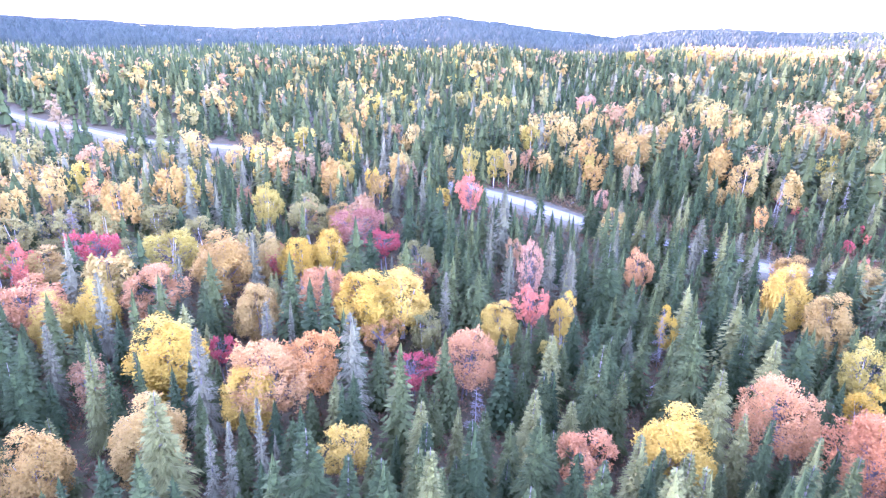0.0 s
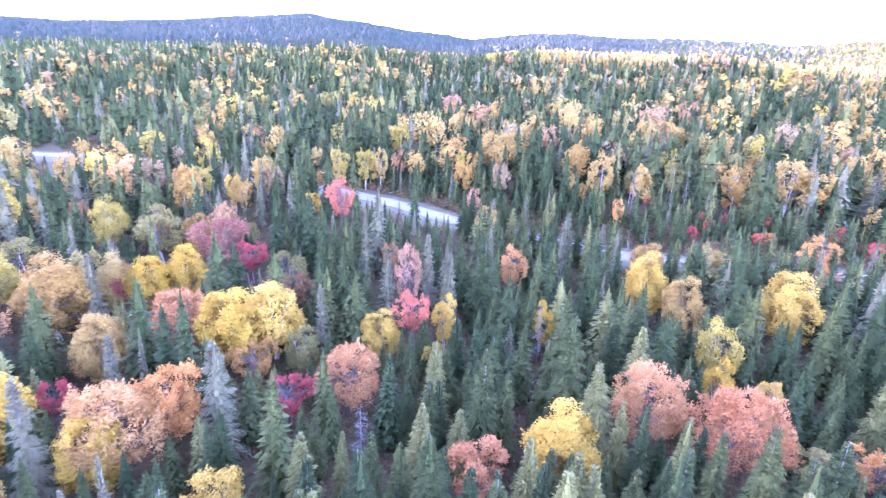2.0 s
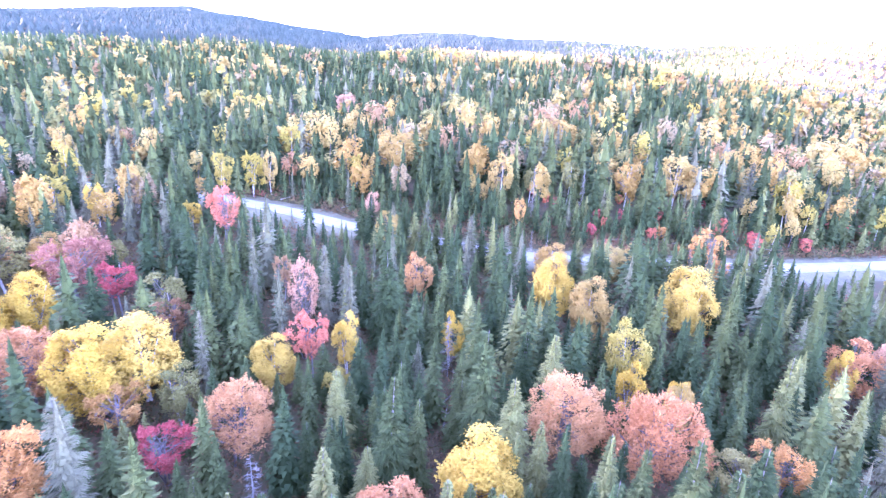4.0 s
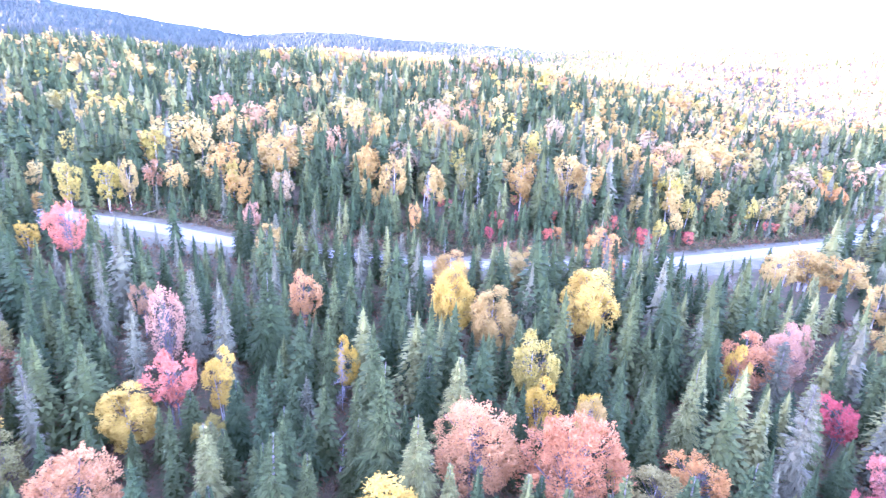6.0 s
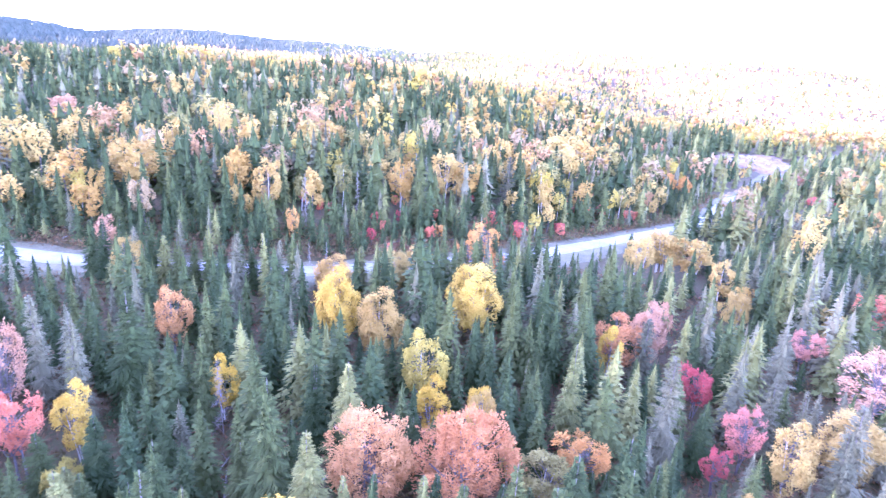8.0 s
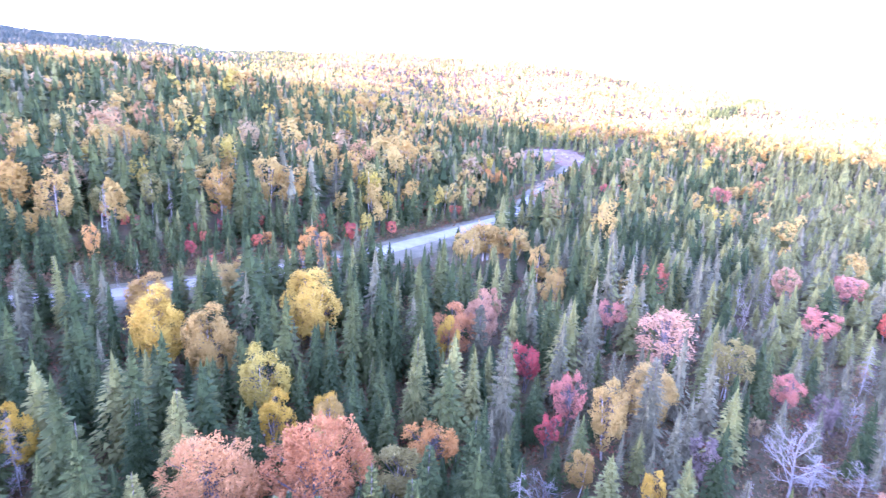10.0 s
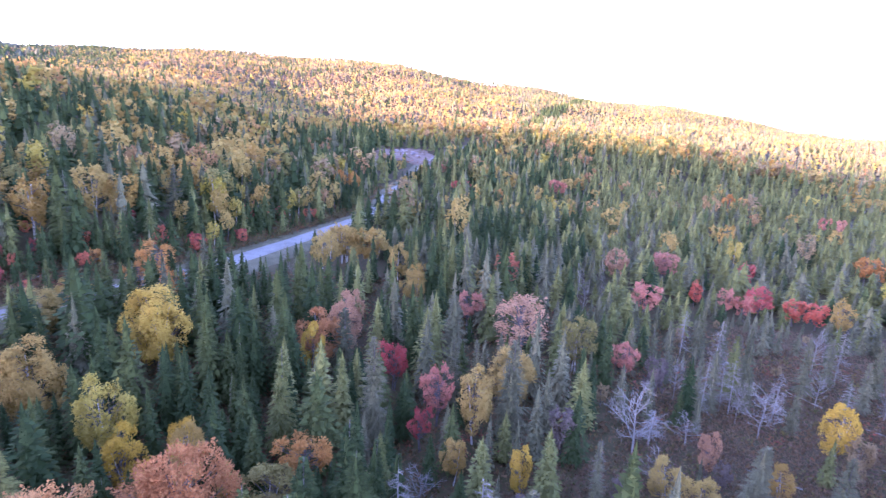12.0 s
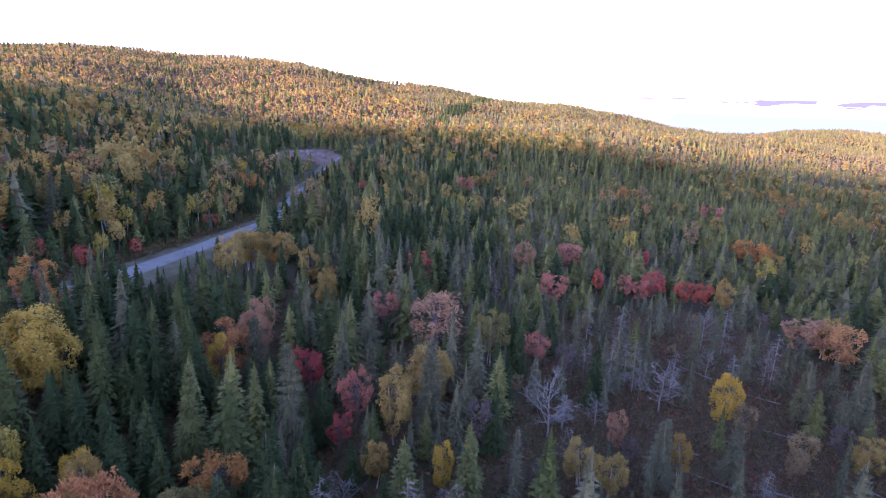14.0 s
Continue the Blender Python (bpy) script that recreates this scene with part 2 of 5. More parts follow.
def tube(points, radii, sides=5):
    """A tapered, bent stem through the points."""
    points, radii = np.asarray(points, float), np.asarray(radii, float)
    ahead = unit(np.gradient(points, axis=0))
    side = unit(np.cross(ahead, (0.31, 0.95, 0.02)))
    over = np.cross(side, ahead)
    a = np.linspace(0, 2 * np.pi, sides, endpoint=False)
    ring = points[:, None] + radii[:, None, None] * (np.cos(a)[:, None] * side[:, None] + np.sin(a)[:, None] * over[:, None])
    nxt = np.roll(ring, -1, 1)
    return np.stack([ring[:-1], nxt[:-1], nxt[1:], ring[1:]], 2).reshape(-1, 4, 3)


def blades(root, out, side, length, width, sag):
    """Pointed sprays or leaves, three corners each, from the root outwards."""
    half = side * width[:, None] * 0.5
    return np.stack([root - half, root + half, root + out * length[:, None] - sag[:, None] * np.array([0, 0, 1.0])], 1)


def spruce_quads(rng, levels, per, twigs, radius=1.7, bare=0.06, ragged=0.25, power=0.85, thin=0.0, full=1.0):
    """A spruce or fir 10 m tall: trunk and feathered boughs in whorls, drooping below and rising at the top. thin: share of boughs that are missing."""
    lean = rng.normal(0, 0.12, 2)
    trunk = tube([(0, 0, -0.6), (0, 0, 2.5), (*(lean * 0.5), 6), (*lean, 9.9)], (0.17, 0.145, 0.085, 0.012), 5)
    u = np.repeat((np.arange(levels) + rng.uniform(-0.25, 0.25, levels)) / levels, per)
    h = bare + (0.975 - bare) * np.clip(u + rng.normal(0, 0.008, len(u)), 0, 1) ** 0.9
    az = rng.uniform(0, 2 * np.pi, levels).repeat(per) + np.tile(np.arange(per) * 2 * np.pi / per, levels) + rng.normal(0, 0.22, len(h))
    lobe = 1 + 0.14 * np.sin(az * 2 + rng.uniform(0, 6)) + 0.1 * np.sin(h * 23 + az)
    reach = radius * (1 - h) ** power * lobe * rng.uniform(1 - ragged, 1 + ragged, len(h)) + 0.10
    keep = rng.uniform(0, 1, len(h)) > thin * (1 - 0.5 * h)
    h, az, reach = h[keep], az[keep], reach[keep]
    tilt = np.radians(-24 + 62 * h ** 1.8 + rng.normal(0, 7, len(h)))
    out = np.stack([np.cos(az) * np.cos(tilt), np.sin(az) * np.cos(tilt), np.sin(tilt)], 1)
    side = unit(np.stack([-np.sin(az), np.cos(az), rng.normal(0, 0.2, len(h))], 1))
    root = np.stack([lean[0] * h ** 2, lean[1] * h ** 2, 10 * h], 1)
    faces = [blades(root, out, side, reach, (reach * 0.10 + 0.07) * full, -reach * 0.05)]
    pairs = (twigs + 1) // 2
    for k in range(twigs):
        s = 1 if k % 2 else -1
        at = 0.16 + 0.80 * (k // 2 + rng.uniform(0.1, 0.9, len(h))) / pairs
        dirn = unit(out * rng.uniform(0.7, 1.0, (len(h), 1)) + side * s * rng.uniform(0.55, 1.0, (len(h), 1)) - np.array([0, 0, 0.22]))
        ln = reach * (0.62 - 0.50 * at) * rng.uniform(0.7, 1.25, len(h)) + 0.12
        start = root + out * (reach * at)[:, None]
        faces.append(blades(start, dirn, unit(out + side * rng.normal(0, 0.4, (len(h), 1)) + (0, 0, 0.2)), ln, ln * 0.24 * full + 0.05, ln * 0.12))
    faces.append(inner_shade(rng, radius * (0.62 - 0.5 * thin), power, bare))
    return trunk, np.concatenate(faces)


def inner_shade(rng, radius, power, bare, tiers=5, sides=8):
    """The close inner twigs of a conifer: ragged skirts, one above the other, half as wide as the tree."""
    out = []
    for k in range(tiers):
        h0 = bare + (0.93 - bare) * k / tiers
        h1 = h0 + (0.98 - bare) / tiers * 1.25
        a = np.linspace(0, 2 * np.pi, sides, endpoint=False) + rng.uniform(0, 1)
        r = radius * (1 - h0) ** power * rng.uniform(0.8, 1.2, sides)
        rim = np.stack([np.cos(a) * r, np.sin(a) * r, 10 * h0 + rng.normal(0, 0.15, sides)], 1)
        out.append(np.stack([rim, np.roll(rim, -1, 0), np.repeat([[0, 0, 10 * min(h1, 0.985)]], sides, 0)], 1))
    return np.concatenate(out)


def spruce_tufts(rng, tufts, size, radius=1.9, power=0.9, droop=26, slim=0.55):
    """The same spruce for the distance: drooping sprays all over a slender cone."""
    h = 0.06 + 0.9 * (np.arange(tufts) + rng.uniform(0, 1, tufts)) / tufts
    h = 1 - (1 - h) ** 0.72
    az = np.arange(tufts) * 2.4 + rng.normal(0, 0.5, tufts)
    lobe = 1 + 0.18 * np.sin(az * 2 + rng.uniform(0, 6)) + 0.12 * np.sin(h * 19 + az)
    reach = radius * (1 - h) ** power * lobe * rng.uniform(0.72, 1.22, tufts) + 0.12
    ln = np.minimum(size * rng.uniform(0.8, 1.3, tufts), reach + 0.35 * size)
    tilt = np.radians(-droop + 55 * h ** 2 + rng.normal(0, 10, tufts))
    out = np.stack([np.cos(az) * np.cos(tilt), np.sin(az) * np.cos(tilt), np.sin(tilt)], 1)
    side = unit(np.stack([-np.sin(az), np.cos(az), rng.normal(0, 0.3, tufts)], 1))
    root = np.stack([np.cos(az) * (reach - ln * 0.9), np.sin(az) * (reach - ln * 0.9), 10 * h + 0.5 * ln * np.clip(-tilt, 0, 1)], 1)
    width = np.minimum(ln * slim * 1.6, 0.2 + 1.4 * reach)
    tip = blades(np.array([[0, 0, 8.7], [0, 0, 8.7]]), np.array([[0, 0, 1.0], [0, 0, 1.0]]), np.array([[1.0, 0, 0], [0, 1.0, 0]]),
                 np.array([1.3, 1.3]), np.array([0.45, 0.45]), np.zeros(2))
    stem = tube([(0, 0, -0.5), (0, 0, 5), (0, 0, 9.6)], (0.16, 0.09, 0.012), 4) if tufts > 150 else np.zeros((0, 4, 3))
    few = 3 if tufts < 60 else 4
    return stem, np.concatenate([blades(root, out, side, ln, width, ln * 0.1), tip, inner_shade(rng, radius * 0.66, power, 0.06, few, 6)])


def limb_path(rng, start, end, sway):
    mid = (np.asarray(start) + end) / 2 + rng.normal(0, sway, 3) + (0, 0, -0.12 * np.linalg.norm(np.subtract(end, start)))
    return [start, mid, end]


def broadleaf_quads(rng, clumps, leaves, size, crown=(2.6, 2.6, 3.8), centre=5.3, stems=1, upright=0.5, holes=0.0, limbs=7, spray=0.3, knobs=13, vase=0.0):
    """A broad-leaved tree 9 m tall: stems, limbs, twigs, and a crown of rounded heads of leaves that face outwards and up."""
    k = np.arange(knobs) + rng.uniform(-0.3, 0.3, knobs)
    up = np.clip(0.98 - 1.9 * (k + 0.5) / knobs, -0.88, 0.98)
    round_ = k * 2.4 + rng.uniform(0, 6)
    head_way = np.stack([np.cos(round_) * np.sqrt(1 - up ** 2), np.sin(round_) * np.sqrt(1 - up ** 2), up], 1)
    head_at = head_way * rng.uniform(0.42, 0.74, (knobs, 1)) * np.array(crown) * np.where(up < -0.2, 0.9, 1.0)[:, None]
    head_at[:, :2] *= (1 + vase * np.clip(up, -1, 0.75))[:, None]
    head_r = rng.uniform(0.26, 0.46, knobs) * (1 - 0.35 * vase)
    pick = rng.integers(0, knobs, clumps)
    way = unit(rng.normal(0, 1, (clumps, 3)) * 0.75 + head_way[pick] * 0.9 + (0, 0, 0.12 + 0.2 * upright))
    c = head_at[pick] + way * (head_r[pick] * rng.uniform(0.7, 1.06, clumps))[:, None] * np.array(crown) + (0, 0, centre)
    c[:, 2] = np.clip(c[:, 2], 0.7, 9.3)
    stem_quads, tops = [], []
    for s in range(stems):
        base = np.array([*(rng.normal(0, 0.25, 2) * (stems > 1)), -0.5])
        top = np.array([*(rng.normal(0, 0.5, 2)), centre + crown[2] * rng.uniform(0.35, 0.7)])
        pts = [base, base * 0.6 + top * 0.4 + (*rng.normal(0, 0.2, 2), 0), top]
        stem_quads.append(tube(pts, np.array([0.15, 0.10, 0.03]) / stems ** 0.4, 6))
        tops.append(pts)

    def joint(k):
        pts = tops[k % stems]
        f = rng.uniform(0.1, 0.9)
        start = pts[1] * (1 - f) + pts[2] * f
        return pts[1] if start[2] > c[k, 2] else start

    limb_list = [tube(limb_path(rng, joint(k), c[k], 0.12), (0.055, 0.038, 0.012), 4) for k in range(limbs)]
    twigs = [np.zeros((0, 4, 3))]
    for k in range(limbs, clumps, max(1, clumps // 40)):
        s = joint(k)
        twigs.append(tube([s, c[k]], (0.03, 0.009), 3))
        twigs.append(tube([c[k] * 0.7 + s * 0.3, c[k] + rng.normal(0, 0.25, 3) + (0, 0, 0.2)], (0.016, 0.006), 3))
    stay = rng.uniform(0, 1, clumps) >= holes
    c, way = c[stay], way[stay]
    n = len(c) * leaves
    face, wide = np.repeat(way, leaves, 0), spray * crown[0] / 2.6
    jitter = np.clip(rng.normal(0, wide, (n, 3)), -1.7 * wide, 1.7 * wide)
    jitter -= face * (np.sum(jitter * face, 1) * 0.45)[:, None]
    normal = unit(face + rng.normal(0, 0.42, (n, 3)) + (0, 0, 0.25))
    out = unit(np.cross(normal, rng.normal(0, 1, (n, 3)) + face * 0.01))
    out = unit(out + (np.array([0, 0, 0.6]) + 0.7 * face) * upright)
    side = unit(np.cross(normal, out))
    ln = size * rng.uniform(0.65, 1.3, n)
    spot = np.repeat(c, leaves, 0) + jitter - out * (ln * 0.4)[:, None]
    crown_faces = [blades(spot, out, side, ln * (1 + 0.3 * upright), ln * (0.98 - 0.25 * upright), ln * 0.1)]
    # leafy shoots that stand out of the heads
    some = rng.choice(len(c), min(len(c), (3 if leaves > 10 else 1) * knobs), replace=False)
    rod = unit(way[some] * 0.6 + (0, 0, 0.5 + 0.6 * upright) + rng.normal(0, 0.22, (len(some), 3)))
    far_out = np.repeat(rng.uniform(0.25, 0.62, len(some)) * crown[0] / 2.6, leaves)
    step = rng.uniform(0, 1, len(far_out))
    rods = np.repeat(rod, leaves, 0)
    spot = np.repeat(c[some], leaves, 0) + rods * (step * far_out * 1.5)[:, None] + rng.normal(0, 1, (len(step), 3)) * (0.16 * (1.1 - step) * crown[0] / 2.6)[:, None]
    out = unit(rods + rng.normal(0, 0.5, rods.shape))
    side = unit(np.cross(out, rng.normal(0, 1, rods.shape)))
    ln = size * rng.uniform(0.6, 1.1, len(step))
    crown_faces.append(blades(spot, out, side, ln, ln * 0.85, ln * 0.1))
    return np.concatenate(stem_quads), limb_list, np.concatenate(twigs), np.concatenate(crown_faces)


def snag_quads(rng, boughs, radius=1.3, spread=0.5):
    """A dead conifer 8 m tall: grey stem, and bare, drooping, forked boughs one by one."""
    lean = rng.normal(0, 0.35, 2)
    stem = tube([(0, 0, -0.5), (*(lean * 0.3), 3), (*(lean * 0.7), 6), (*lean, 8)], (0.085, 0.068, 0.042, 0.01), 6)
    out = []
    for k in range(boughs):
        h = 0.15 + 0.83 * (k + rng.uniform(0, 1)) / boughs
        a, r = rng.uniform(0, 2 * np.pi), radius * (1 - h) ** 0.6 * rng.uniform(0.45, 1.2) + 0.15
        p = np.array([lean[0] * h, lean[1] * h, 8 * h])
        d = np.array([math.cos(a), math.sin(a), rng.normal(-0.15 + spread * 0.5, 0.25)])
        q = p + d * r
        bough = [tube([p, p + d * r * 0.5 + (0, 0, 0.08), q + (0, 0, 0.12 * r)], (0.022, 0.015, 0.006), 4)]
        for j in range(7):
            s = p + d * r * rng.uniform(0.3, 0.98)
            turn = a + rng.normal(0, 0.9)
            e = s + np.array([math.cos(turn), math.sin(turn), rng.normal(0.05, 0.35)]) * r * rng.uniform(0.35, 0.7)
            bough.append(tube([s, e], (0.012, 0.005), 3))
        out.append(np.concatenate(bough))
    return stem, out


def forked_quads(rng, limbs, reach=2.7):
    """A dead broad-leaved tree 8 m tall: a short stem and wide bare limbs that fork again and again."""
    stem = tube([(0, 0, -0.5), (0.1, 0, 1.6), (0.0, 0.15, 3.6), (0.1, 0.1, 5.6)], (0.10, 0.08, 0.055, 0.02), 6)
    out = []
    for k in range(limbs):
        a, z = k * 2.4 + rng.normal(0, 0.3), 1.5 + 3.9 * k / limbs
        d = unit(np.array([math.cos(a), math.sin(a), rng.uniform(0.25, 0.7) + 0.5 * k / limbs]))
        p = np.array([0.05, 0.08, z])
        q = p + d * reach * rng.uniform(0.6, 1.05) * (1 - 0.35 * k / limbs)
        mid = (p + q) / 2 + rng.normal(0, 0.15, 3) + (0, 0, 0.1)
        limb = [tube([p, mid, q], (0.036, 0.024, 0.010), 4)]
        for j in range(7):
            f = rng.uniform(0.3, 1.0)
            s = p + (q - p) * f + (mid - (p + q) / 2) * (1 - abs(2 * f - 1))
            e = s + unit(d + rng.normal(0, 0.6, 3) + (0, 0, 0.15)) * reach * rng.uniform(0.2, 0.45)
            limb.append(tube([s, e], (0.018, 0.007), 3))
            for i in range(4):
                t = s + (e - s) * rng.uniform(0.3, 1.0)
                limb.append(tube([t, t + unit(e - s + rng.normal(0, 0.4, 3)) * reach * rng.uniform(0.08, 0.2)], (0.010, 0.005), 3))
        out.append(np.concatenate(limb))
    return stem, out


# ---- the land ----
ROAD_POINTS = ((-260, 196), (-190, 185), (-137, 173.6), (-98, 164.4), (-73, 158), (-45, 143), (-13.5, 124), (1, 113.5), (11.6, 103.8), (18, 99), (29.3, 92.4),
               (38, 87.2), (45.7, 83.6), (54.7, 79.8), (63, 77.2), (73.2, 76.1), (90.8, 75.6), (112, 74.4), (126, 74.4), (142, 76.1), (161.4, 80.4),
               (186, 87.6), (207, 91.2), (240, 97), (290, 104), (340, 100), (420, 92))


def smooth_line(points, step):
    """Points every step metres along a smooth curve."""
    p = np.array(points, float)
    ext = np.vstack([2 * p[0] - p[1], p, 2 * p[-1] - p[-2]])
    out = []
    for i in range(len(p) - 1):
        a, b, c, d = ext[i:i + 4]
        u = np.linspace(0, 1, max(2, int(np.linalg.norm(c - b) / step)), endpoint=False)[:, None]
        out.append(0.5 * (2 * b + (c - a) * u + (2 * a - 5 * b + 4 * c - d) * u ** 2 + (3 * b - a - 3 * c + d) * u ** 3))
    return np.vstack(out + [p[-1:]])


ROAD = smooth_line(ROAD_POINTS, 2.0)
CLEARING = (270, 114, 20)   # bare pit beside the road: x, y, radius


def road_off(x, y):
    """Distance from the road's middle, and whether the place lies on the hub's side of it."""
    x, y = np.asarray(x, float), np.asarray(y, float)
    best, near = np.full(x.shape, 1e9), np.zeros(x.shape, int)
    for k in range(len(ROAD)):
        dd = (x - ROAD[k, 0]) ** 2 + (y - ROAD[k, 1]) ** 2
        m = dd < best
        best[m], near[m] = dd[m], k
    r = ROAD[near]
    return np.sqrt(best), np.hypot(x - HUB[0], y - HUB[1]) < np.hypot(r[:, 0] - HUB[0], r[:, 1] - HUB[1])


def grid_mesh(name, xs, ys, zs, material, smooth=True):
    """A sheet from a grid of rows x columns."""
    rows, cols = xs.shape
    co = np.stack([xs, ys, zs], -1).reshape(-1, 3).astype(np.float32)
    i = np.arange(rows * cols).reshape(rows, cols)
    f = np.stack([i[:-1, :-1], i[:-1, 1:], i[1:, 1:], i[1:, :-1]], -1).reshape(-1, 4).astype(np.int32)
    me = bpy.data.meshes.new(name)
    me.vertices.add(len(co))
    me.vertices.foreach_set("co", co.ravel())
    me.loops.add(f.size)
    me.loops.foreach_set("vertex_index", f.ravel())
    me.polygons.add(len(f))
    me.polygons.foreach_set("loop_start", np.arange(0, f.size, 4, dtype=np.int32))
    me.polygons.foreach_set("use_smooth", np.full(len(f), smooth))
    me.materials.append(material)
    me.update()
    return new(name, me)


def bumps(x, y, a=0.22):
    return a * (np.sin(x * 0.9 + 0.3 * y) * np.sin(y * 1.1 - 0.2 * x) + 0.6 * np.sin(x * 2.3) * np.sin(y * 2.1 + 1))


rings = np.concatenate([[0.0], np.arange(4, 140, 2.2), np.geomspace(140, 4900, 120)])
spokes = np.radians(np.linspace(-180, 180, 241))
dd, aa = np.meshgrid(rings, spokes, indexing="ij")
gx, gy = HUB[0] + dd * np.sin(aa), HUB[1] + dd * np.cos(aa)
gz = ground_z(gx, gy) + np.where(dd < 150, bumps(gx, gy), 0)
off, _ = road_off(gx[:110].ravel(), gy[:110].ravel())
off = off.reshape(gx[:110].shape)
gz[:110] -= np.clip((6.5 - off) / 3, 0, 1) * 0.45
tagged(grid_mesh("ground", gx[::, ::-1], gy[::, ::-1], gz[::, ::-1], GROUND), "dark mossy forest floor with brown and reddish undergrowth", "ground", kind="structure")


def road_strip(name, inner, outer, lift, material, columns, wobble, label, category):
    line = ROAD
    ahead = unit(np.gradient(line, axis=0))
    side = np.stack([ahead[:, 1], -ahead[:, 0]], 1)
    rng = np.random.default_rng(5)
    w = np.linspace(-1, 1, columns)
    soft = np.convolve(rng.normal(0, 1, len(line) + 8), np.ones(9) / 9, "valid")[:, None] * wobble
    across = w[None] * (outer + soft * np.abs(w)[None])
    x, y = line[:, :1] + side[:, :1] * across, line[:, 1:] + side[:, 1:] * across
    middle = ground_z(line[:, 0], line[:, 1])[:, None]
    z = 0.5 * middle + 0.5 * ground_z(x, y) + lift - 0.12 * np.abs(w) ** 2 * lift / 0.3
    z[:, 0] -= 0.7
    z[:, -1] -= 0.7
    return tagged(grid_mesh(name, x, y, z, material), label, category, kind="structure")


road_strip("road_verge", 0, 5.4, 0.02, VERGE, 11, 1.4, "rough gravel verge with sparse brown grass beside the road", "verge")
road_strip("road", 0, 2.05, 0.30, GRAVEL, 9, 0.35, "pale grey gravel forest road winding between the trees", "road")

# the bare pit beside the road
rr, ra = np.meshgrid(np.linspace(0, 1, 14), np.linspace(0, 2 * np.pi, 40), indexing="ij")
edge = CLEARING[2] * (1 + 0.18 * np.sin(ra * 3 + 1) + 0.1 * np.sin(ra * 5))
px, py = CLEARING[0] + rr * edge * np.cos(ra) * 1.25, CLEARING[1] + rr * edge * np.sin(ra) * 0.75
tagged(grid_mesh("clearing", px, py, ground_z(px, py) + 0.35 + bumps(px, py, 0.4) - 1.2 * (rr > 0.95), BARE_EARTH),
       "bare stony pinkish earth clearing beside the gravel road", "clearing", kind="structure")


# ---- tree patterns: three makes of detail of each kind ----
rng = np.random.default_rng(11)
SPRUCE_NEAR = [spruce_quads(rng, 27, 7, 13, radius=r, bare=b, ragged=g, power=p, thin=t)
               for r, b, g, p, t in ((1.9, 0.08, 0.22, 0.98, 0.0), (1.7, 0.08, 0.2, 1.05, 0.05), (2.0, 0.10, 0.32, 0.95, 0.10), (1.6, 0.10, 0.28, 0.9, 0.06))]
SPRUCE_THIN = [spruce_quads(rng, 34, 7, 12, radius=r, bare=b, ragged=0.4, power=0.8, thin=t, full=0.62) for r, b, t in ((1.6, 0.06, 0.22), (1.4, 0.10, 0.34))]
SPRUCE_MID = [spruce_tufts(rng, 400, 0.5, r, p, 22) for r, p in ((1.9, 0.85), (1.6, 0.92), (2.1, 0.8), (1.45, 0.8))]
SPRUCE_HALF = [spruce_tufts(rng, 240, 0.62, r, p, 24) for r, p in ((1.9, 0.82), (1.6, 0.9), (2.1, 0.78), (1.5, 0.78))]
SPRUCE_LOW = [spruce_tufts(rng, 120, 0.82, r, p, 28) for r, p in ((1.9, 0.78), (1.6, 0.85), (2.1, 0.75), (1.55, 0.72))]
SPRUCE_SOME = [spruce_tufts(rng, 52, 1.1, r, 0.75, 34) for r in (1.9, 1.6, 2.1)]
SPRUCE_FAR = [spruce_tufts(rng, 22, 1.5, r, 0.75, 44, 0.65) for r in (1.9, 1.6, 2.1)]
BROAD_NEAR = [broadleaf_quads(rng, 200, 29, 0.19, c, z, s, up, ho, 7, 0.28) for c, z, s, up, ho in
              (((2.7, 2.6, 3.8), 5.3, 1, 0.5, 0.04), ((2.6, 2.9, 3.8), 5.2, 3, 0.9, 0.08), ((2.5, 2.5, 4.0), 5.2, 2, 0.7, 0.06))]
BROAD_BIG = [broadleaf_quads(rng, 330, 36, 0.15, c, z, s, up, ho, 9, 0.26, 17) for c, z, s, up, ho in
             (((2.6, 2.6, 3.8), 5.3, 1, 0.6, 0.08), ((2.6, 2.8, 3.8), 5.2, 3, 0.9, 0.12), ((2.5, 2.5, 3.9), 5.2, 2, 0.8, 0.10))]
crown_rng = np.random.default_rng(53)
BROAD_FULL = [broadleaf_quads(crown_rng, 420, 34, 0.16, (2.6, 2.6, 4.3), 4.7, 2, 0.25, 0.0, 6, 0.28, 26)]
BROAD_FAN = [broadleaf_quads(crown_rng, 170, 26, 0.18, c, 5.6, s, 1.1, 0.1, 9, 0.24, 11, 0.55) for c, s in (((2.6, 2.3, 3.5), 3), ((2.2, 2.6, 3.7), 2))]
BROAD_PLUME = [broadleaf_quads(crown_rng, 330, 36, 0.15, c, 4.9, s, 1.3, 0.12, 9, 0.25, 19, -0.4) for c, s in (((2.9, 2.7, 4.1), 3), ((2.7, 3.0, 4.1), 2), ((2.8, 2.7, 4.2), 3))]
BROAD_THIN = [broadleaf_quads(rng, 150, 18, 0.22, (2.6, 2.5, 3.8), 5.3, 2, 0.8, 0.2, 9, 0.36)]
BROAD_HALF = [broadleaf_quads(rng, 120, 17, 0.30, c, z, s, 0.5, 0.04, 5) for c, z, s in (((2.7, 2.6, 3.8), 5.3, 1), ((2.5, 2.9, 3.8), 5.2, 3), ((2.4, 2.4, 4.0), 5.2, 2))]
